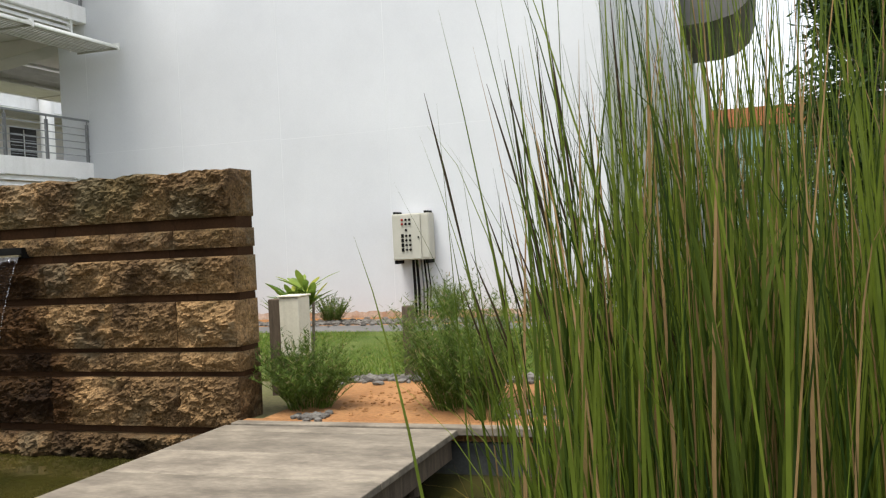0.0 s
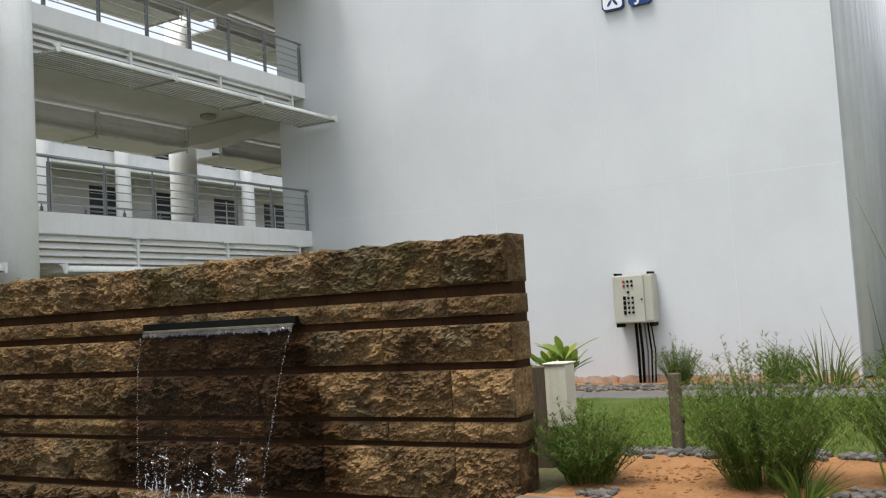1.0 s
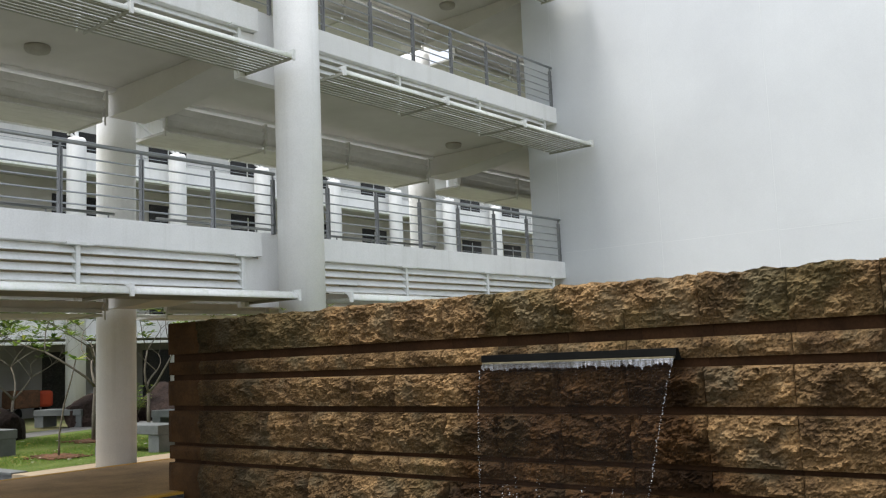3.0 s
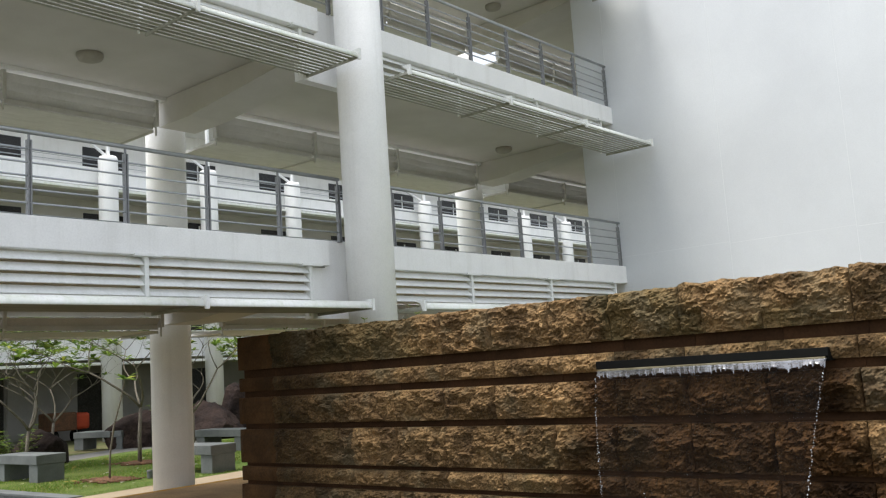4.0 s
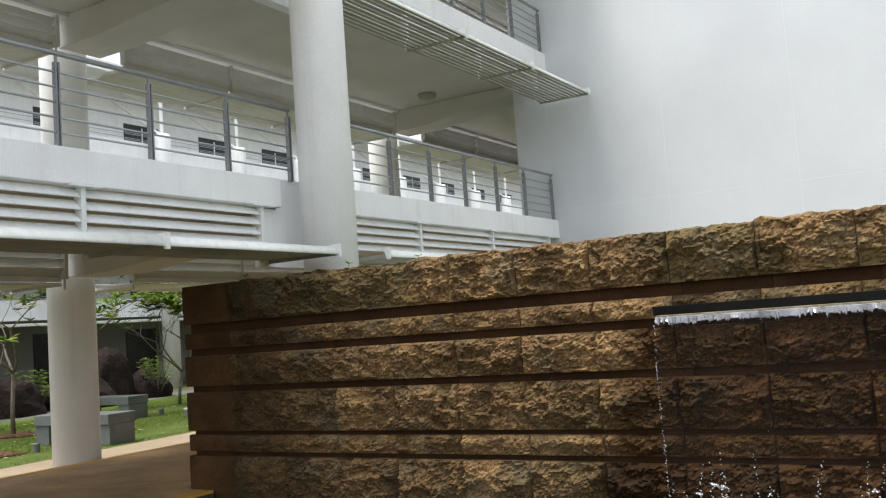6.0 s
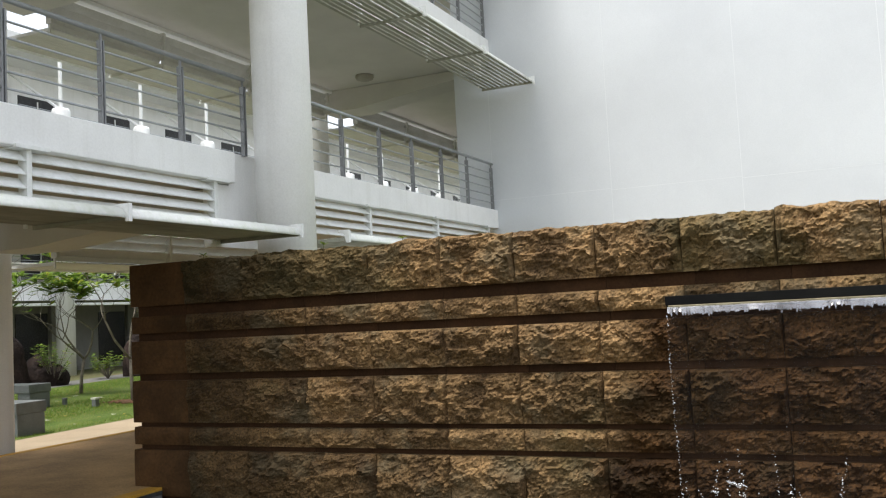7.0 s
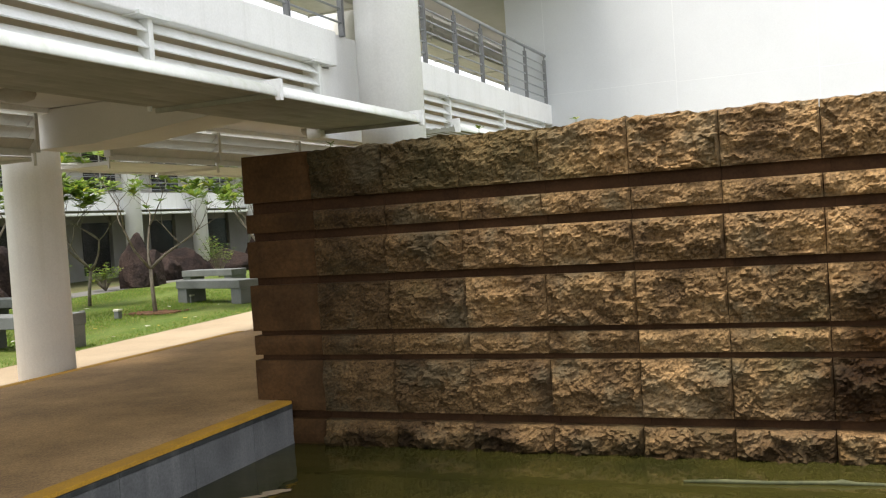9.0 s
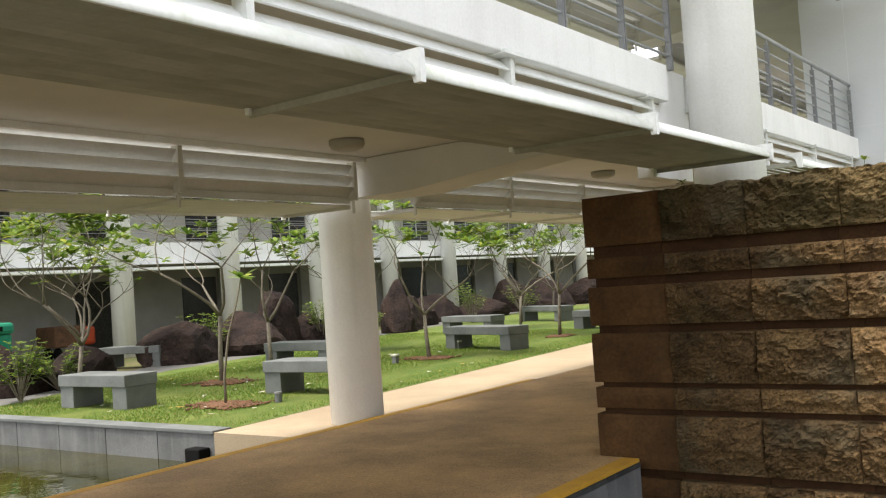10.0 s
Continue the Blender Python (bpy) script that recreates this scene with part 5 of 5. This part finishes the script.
for i, (x, y, h, ln) in enumerate(((-26.45, 12.5, 6.3, 0.0), (-24.55, 17.05, 4.1, -0.2), (-24.35, 22.95, 4.3, 0.1), (-28.5, 10.6, 4.2, 0.1), (-27.2, 14.6, 4.2, -0.2), (-28.8, 19.5, 4.4, 0.2),
                                   (-27.8, 26.5, 4.5, 0.1), (-24.9, 29.5, 4.4, 0.1), (-30.5, 31.0, 4.6, 0.0), (-28.2, 36.5, 4.6, 0.0), (-33.0, 38.0, 4.6, 0.1), (-33.2, 13.6, 4.0, 0.0))):
    frangipani(x, y, h * (0.88 + 0.24 * ((i * 7) % 5) / 4), 100 + i, ln)
for i, (x, y) in enumerate(((-23.3, 9.9), (-24.55, 17.05), (-24.35, 22.95), (-26.45, 12.5))):
    b = bm_new()
    bmesh.ops.create_icosphere(b, subdivisions=4, radius=1.0)
    for v in b.verts:
        a = math.atan2(v.co.y, v.co.x)
        q = 0.75 + 0.45 * noise.noise((math.cos(a) * 1.6, math.sin(a) * 1.6, i * 5.0)) + 0.25 * noise.noise((math.cos(a) * 6, math.sin(a) * 6, i))
        v.co = Vector((v.co.x * 0.60 * q + x, v.co.y * 0.48 * q + y, max(v.co.z, -0.2) * 0.045 * (1 + 1.3 * noise.noise(v.co * 7 + Vector((i, 0, 0)))) + 0.004))
    whole("mulch_mound", b, MULCH, "red-brown mulch heaped round a tree", "mulch", "", "mulch mounds", True)
pebbles("mulch_chips", 420, -27.1, -25.8, 12.0, 13.0, 0.02, 0.012, 0.04, "loose red-brown chips round the trees", 8, MULCH)
pebbles("mulch_chips", 420, -24.0, -22.6, 9.5, 10.3, 0.02, 0.012, 0.04, "loose red-brown chips round the trees", 9, MULCH)
pebbles("mulch_chips", 300, -25.2, -23.9, 16.6, 17.5, 0.02, 0.012, 0.04, "loose red-brown chips round the trees", 10, MULCH)
for i, (x, y) in enumerate(((-24.6, 12.1), (-26.2, 16.5), (-22.6, 10.4))):
    th = thing("garden_spotlight", (x, y, 0), "small grey garden spotlight in the lawn", "spotlight", "garden spotlights")
    part("body", tube(bm_new(), [(x, y, 0.0), (x, y, 0.14)], 0.06, 12), BENCH, th)
    part("cap", tube(bm_new(), [(x, y, 0.141), (x, y, 0.17)], [0.07, 0.065], 12), KERB, th)
for i, (x, y, r, h) in enumerate(((-29.9, 11.0, 0.9, 1.1), (-33.4, 18.0, 0.9, 1.3), (-33.0, 22.4, 0.8, 1.5), (-33.6, 25.4, 0.8, 1.0), (-33.0, 31.2, 0.9, 1.9), (-35.0, 38.4, 1.0, 1.4), (-28.6, 9.4, 0.7, 1.2))):
    rng2 = random.Random(i + 50)
    th = thing("leafy_shrub", (x, y, 0), "loose green shrub among the boulders", "shrub", "courtyard shrubs")
    b, lb = bm_new(), bm_new()
    for k in range(26):
        a = rng2.uniform(0, 6.28)
        q = Vector((x + r * rng2.uniform(0.2, 1) * math.cos(a), y + r * rng2.uniform(0.2, 1) * math.sin(a), h * rng2.uniform(0.45, 1)))
        tube(b, [(x, y, 0), ((x + q.x) / 2, (y + q.y) / 2, q.z * 0.6), q], [0.014, 0.01, 0.005], 5)
        for m in range(4):
            broad_leaves(lb, q - Vector((q.x - x, q.y - y, q.z)) * 0.12 * m, 5, 0.13, 0.06, 0.4, rng2)
    part("branching", b, BARK, th)
    part("foliage", lb, LEAF, th, "", True)

sap = thing("frangipani_sapling", (-23.3, 9.9, 0), "slender young frangipani with one bright leaf rosette", "tree")
part("trunk", tube(bm_new(), [(-23.3, 9.9, -0.03), (-23.31, 9.92, 0.5), (-23.24, 9.98, 1.1), (-23.08, 10.06, 1.65), (-22.98, 10.1, 2.05)], [0.024, 0.021, 0.018, 0.015, 0.011], 8), BARK, sap, "", True)
lb = bm_new()
broad_leaves(lb, (-22.98, 10.1, 2.05), 11, 0.36, 0.12, 0.55, random.Random(31))
part("crown", lb, LEAF, sap, "", True)
LITTER = leaf_material("fallen_petals", (0.70, 0.66, 0.52), (0.80, 0.78, 0.70), 0.6, (0.50, 0.36, 0.08), 0.4)
b = bm_new()
rl = random.Random(9)
for k in range(90):
    x, y = rl.uniform(-29.2, -21.6), rl.uniform(8.6, 19)
    s, a = rl.uniform(0.03, 0.07), rl.uniform(0, 6.28)
    vs = [b.verts.new((x + s * math.cos(a + t) * w, y + s * math.sin(a + t) * w, 0.035 + 0.02 * rl.random())) for t, w in ((0, 1.3), (1.2, 0.7), (3.14, 1.2), (4.9, 0.7))]
    b.faces.new(vs)
whole("fallen_leaves", b, LITTER, "pale fallen petals and leaves on the lawn", "litter", "stuff")
GREEN = surface("green_plastic", (0.02, 0.24, 0.14), (0.015, 0.20, 0.115), 0.4, grain=0.08, bump=0.05)
ORANGE = surface("orange_cover", (0.45, 0.07, 0.025), (0.36, 0.05, 0.02), 0.55, grain=0.15, bump=0.2)
th = thing("recycling_bin", (-32.6, 10.9, 0), "green plastic recycling bin with a dark slot", "bin")
part("body", boxed(-32.95, -32.25, 10.5, 11.3, 0.004, 1.25, 0.05), GREEN, th)
part("hood", boxed(-33.0, -32.2, 10.45, 11.35, 1.252, 1.52, 0.08), GREEN, th)
# black plate in place of the shade inside the slot
part("slot", boxed(-32.205, -32.195, 10.75, 11.05, 1.33, 1.44), BLACK, th)
th = thing("red_cart", (-40.6, 18.2, 0), "red and orange covered cart by the far columns", "cart")
part("cart_body", boxed(-41.2, -40.0, 17.0, 18.0, 0.45, 1.15, 0.06), MULCH, th, "brown-orange cart side")
part("cover", boxed(-41.0, -40.1, 18.01, 18.6, 0.45, 1.10, 0.12), ORANGE, th, "bright red cover")
for y in (17.25, 18.3):
    for x in (-40.3, -40.9):
        part("wheel", tube(bm_new(), [(x, y - 0.05, 0.22), (x, y + 0.05, 0.22)], 0.22, 16), BLACK, th)
whole("pump_box", boxed(-21.60, -21.30, 7.72, 7.912, -0.40, -0.20, 0.02), BLACK, "small black pump box at the pond edge", "pump")

# short square lamp posts in the grass
for x, y in ((-24.75, 16.05), (-25.5, 19.58)):
    th = thing("lawn_light", (x, y, 0), "short grey square lawn light in the grass", "lawn light", "lawn lights")
    part("post", boxed(x - 0.06, x + 0.06, y - 0.06, y + 0.06, -0.02, 0.17, 0.006), BENCH, th)
    part("cap", boxed(x - 0.075, x + 0.075, y - 0.075, y + 0.075, 0.171, 0.215, 0.008), BOXPAINT, th, "pale weathered cap")

# ---- the building across the courtyard ----
FX = -42.1
far = thing("courtyard_building", (FX, 36, 0), "white three-storey building with open galleries across the courtyard", "building")
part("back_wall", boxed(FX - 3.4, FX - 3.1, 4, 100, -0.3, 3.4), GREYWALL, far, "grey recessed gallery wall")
part("upper_back_wall", boxed(FX - 3.4, FX - 3.1, 4, 100, 3.4, 11.4), SOFFIT, far, "off-white recessed gallery wall")
part("top_floor_wall", boxed(FX - 3.4, FX - 3.1, 4, 100, 11.4, 14.9), WHITE, far, "off-white top-floor wall")
part("roof", boxed(FX - 14, FX + 0.15, 4, 100, 14.9, 15.4, 0.03), WHITE, far)
part("rear_block", boxed(FX - 14, FX - 3.4, 4, 100, -0.3, 14.9), GREYWALL, far)
BAY = 5.25
for k in range(3):
    z = 0.13 + 3.82 * k
    part("gallery_floor", boxed(FX - 3.1, FX - 0.25, 4, 100, z + 3.15, z + 3.5), SOFFIT, far)
    part("slab_band", boxed(FX - 0.25, FX, 4, 100, z + 3.12, z + 3.98, 0.02), WHITE, far)
    part("sunshade_edge", boxed(FX + 0.05, FX + 0.5, 4, 100, z + 2.86, z + 2.98, 0.02), NOSE, far)
    for m in range(5 if k == 0 else 2):
        part("gallery_bar", tube(bm_new(), [(FX - 0.12, 4, z + 4.15 + 0.2 * m), (FX - 0.12, 100, z + 4.15 + 0.2 * m)], 0.014, 5), RAIL, far)
for i in range(18):
    y = 10.15 + BAY * i
    b = bm_new()
    tube(b, [(FX + 0.62, y, -0.3), (FX + 0.62, y, 12.0), (FX + 0.62, y, 12.14)], [0.42, 0.42, 0.37], 24)
    ob = part("column", b, WHITE, far, "round white column")
    for f in ob.data.polygons:
        f.use_smooth = len(f.vertices) == 4
    part("roof_post", tube(bm_new(), [(FX + 0.62, y, 12.14), (FX + 0.62, y, 14.9)], 0.09, 10), WHITE, far)
    for k in range(4):
        z = 3.82 * k + (0.0 if k == 0 else -0.25 if k < 3 else -0.85)
        if k == 0:
            # flat dark panel stands for the shade inside the open doorway
            part("doorway", boxed(FX - 3.1, FX - 3.06, y + 0.4, y + 2.3, 0.05, 2.75), DARK, far, "open doorway drawn as a dark panel for its unlit inside")
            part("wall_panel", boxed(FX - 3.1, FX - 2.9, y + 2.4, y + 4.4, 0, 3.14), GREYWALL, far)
        else:
            for dy in (0.8,):
                w = part("window", boxed(FX - 3.1, FX - 3.06, y + dy, y + dy + 2.3, z + 0.85, z + 2.9), DARK, far, "dark louvred window")
                for m in range(4):
                    part("window_bar", boxed(FX - 3.06, FX - 3.03, y + dy, y + dy + 2.3, z + 1.3 + 0.38 * m, z + 1.33 + 0.38 * m), RAIL, w)
                part("mullion", boxed(FX - 3.058, FX - 3.02, y + dy + 1.12, y + dy + 1.18, z + 1.0, z + 2.75), WHITE, w)
    b = bm_new()
    tube(b, [(FX + 0.62, y, 12.1), (FX - 2.9, y, 14.5)], 0.07, 8)
    part("roof_brace", b, WHITE, far)

# ---- beyond the corner of the white wall ----
FLUTE = surface("fluted_grey_cladding", (0.74, 0.755, 0.775), (0.67, 0.685, 0.705), 0.6, scale=0.6, fine=30, grain=0.06, bump=0.1, streak=(0.36, 0.37, 0.39), amount=0.4)
side = thing("side_wing", (-4.2, 45, 0), "long grey wing with fluted cladding behind the white wall", "building")
part("core", boxed(-14.0, -2.95, 19.17, 74, 0, 15), FLUTE, side)
for i in range(30):
    y = 19.7 + 1.8 * i
    b = bm_new()
    tube(b, [(-2.95, y, 0), (-2.95, y, 15)], 0.38, 12)
    part("flute", b, FLUTE, side, "", True)
prof = [(-2.9, 10.5), (-1.3, 10.55), (-0.4, 10.75), (0.3, 11.3), (0.62, 12.2), (0.7, 13.4), (0.7, 16), (-2.9, 16)]
# dark path grey on the bay paints the shade of its underside
part("overhang", prism(bm_new(), prof, 42, 52), ASPHALT, side, "rounded overhanging bay, coloured dark for its shaded underside")

house = thing("red_roofed_house", (3, 105, 0), "far white house with an orange tiled roof", "house")
TILE = surface("orange_roof_tile", (0.42, 0.16, 0.07), (0.34, 0.12, 0.055), 0.8, scale=0.5, fine=6, grain=0.3, bump=0.3)
TEAL = surface("pale_teal_wall", (0.35, 0.5, 0.48), (0.3, 0.44, 0.42), 0.7, scale=0.4, fine=10, grain=0.1)
part("wall", boxed(-12, 16, 100, 110, 0, 11.6), TEAL, house)
b = bm_new()
prism(b, [(-13, 11.6), (17, 11.6), (10, 13.5), (-6, 13.5)], 99, 111)
part("roof", b, TILE, house)
for k in range(7):
    part("window", boxed(-10 + 3.6 * k, -8.2 + 3.6 * k, 99.9, 100.02, 6.5, 9.5), DARK, house)


def leafy_mass(name, x, y, z0, r, h, n, label, seed, trunk=True):
    """A broad tree: trunk, limbs and a crown of many small leaf clumps with gaps."""
    rng = np.random.default_rng(seed)
    th = thing(name, (x, y, z0), label, "tree")
    b = bm_new()
    tube(b, [(x, y, z0 - 0.1), (x + 0.1, y, z0 + h * 0.35), (x, y + 0.1, z0 + h * 0.7)], [0.035 * h, 0.026 * h, 0.012 * h], 9)
    cs = []
    for k in range(26):
        a, q = rng.uniform(0, math.tau), rng.uniform(0.2, 1.0)
        zc = rng.uniform(0.28, 0.98)
        w = r * q * (1 - 0.75 * max(zc - 0.5, 0) * 2 * 0.8)
        c = Vector((x + w * math.cos(a), y + w * math.sin(a), z0 + h * zc))
        cs.append(c)
        tube(b, [(x, y, z0 + h * max(zc - 0.25, 0.12)), ((x + c.x) / 2, (y + c.y) / 2, c.z - 0.08 * h), c], [0.012 * h, 0.007 * h, 0.003 * h], 5)
    part("trunk", b, BARK, th)
    cc = np.array([c[:] for c in cs])
    pick = cc[rng.integers(0, len(cc), n)]
    pts = pick + rng.normal(0, 1, (n, 3)) * np.array([r * 0.22, r * 0.22, h * 0.07])
    a = rng.uniform(0, math.tau, n)
    s = rng.uniform(0.12, 0.3, n) * (h / 8)
    blades("crown", pts, s * rng.uniform(-0.6, 0.9, n), s * 0.55, np.stack([np.cos(a), np.sin(a)], 1) * s[:, None], rng.uniform(0, 0.6, n), HEDGE, th, 2, seed=seed)
    return th


leafy_mass("tree", 3.5, 31, 0, 2.1, 11, 24000, "dark green broad tree behind the lawn", 61)
leafy_mass("tree", 9.0, 34, 0, 3.2, 12, 9000, "dark green broad tree behind the lawn", 62)
for i, x in enumerate((-1.2, 1.4, 4.0)):
    leafy_mass("tree", x, 57 + i, 0, 2.3, 6.3, 4500, "low green tree before the far house", 63 + 10 * i)
leafy_mass("tree", 6.0, 62, 0, 3.4, 7.5, 6000, "green tree before the far house", 64)
leafy_mass("tree", 14.5, 40, 0, 4.0, 13, 8000, "dark green broad tree behind the lawn", 65)
for i, (x, y, r, h) in enumerate(((1.2, 24, 1.5, 2.2), (3.4, 22, 1.6, 2.4), (6.0, 23, 1.8, 2.6), (0.4, 30, 1.3, 2.8), (9.0, 24, 1.8, 2.6))):
    clump("hedge_shrub", x, y, 0, 1600, r * 0.8, h, 0.7, 0.06, SHRUB, "tall green shrub along the far lawn", "shrub", 70 + i)

# weeds rooted in the top of the stone wall
for i, (x, y) in enumerate(((-13.1, 8.02), (-14.65, 8.02), (-12.2, 8.05))):
    th = thing("weed", (x, y, 2.45), "tiny green weed rooted on the stone wall", "weed", "weeds on the wall")
    lb = bm_new()
    r3 = random.Random(i)
    tube(lb, [(x, y, 2.42), (x + 0.01, y, 2.52)], 0.003, 4)
    broad_leaves(lb, (x + 0.01, y, 2.51), 6, 0.07, 0.03, 0.5, r3)
    part("foliage", lb, LEAF, th)

# the courtyard: set a step below the walkway, scaled about the camera's last position
LAST_EYE = Vector((-11.5, -0.05, 1.75))
# keeps that view unchanged, with everything a tenth larger and farther
YARD = Matrix.Translation(LAST_EYE) @ Matrix.Scale(1.10, 4) @ Matrix.Translation(-LAST_EYE)
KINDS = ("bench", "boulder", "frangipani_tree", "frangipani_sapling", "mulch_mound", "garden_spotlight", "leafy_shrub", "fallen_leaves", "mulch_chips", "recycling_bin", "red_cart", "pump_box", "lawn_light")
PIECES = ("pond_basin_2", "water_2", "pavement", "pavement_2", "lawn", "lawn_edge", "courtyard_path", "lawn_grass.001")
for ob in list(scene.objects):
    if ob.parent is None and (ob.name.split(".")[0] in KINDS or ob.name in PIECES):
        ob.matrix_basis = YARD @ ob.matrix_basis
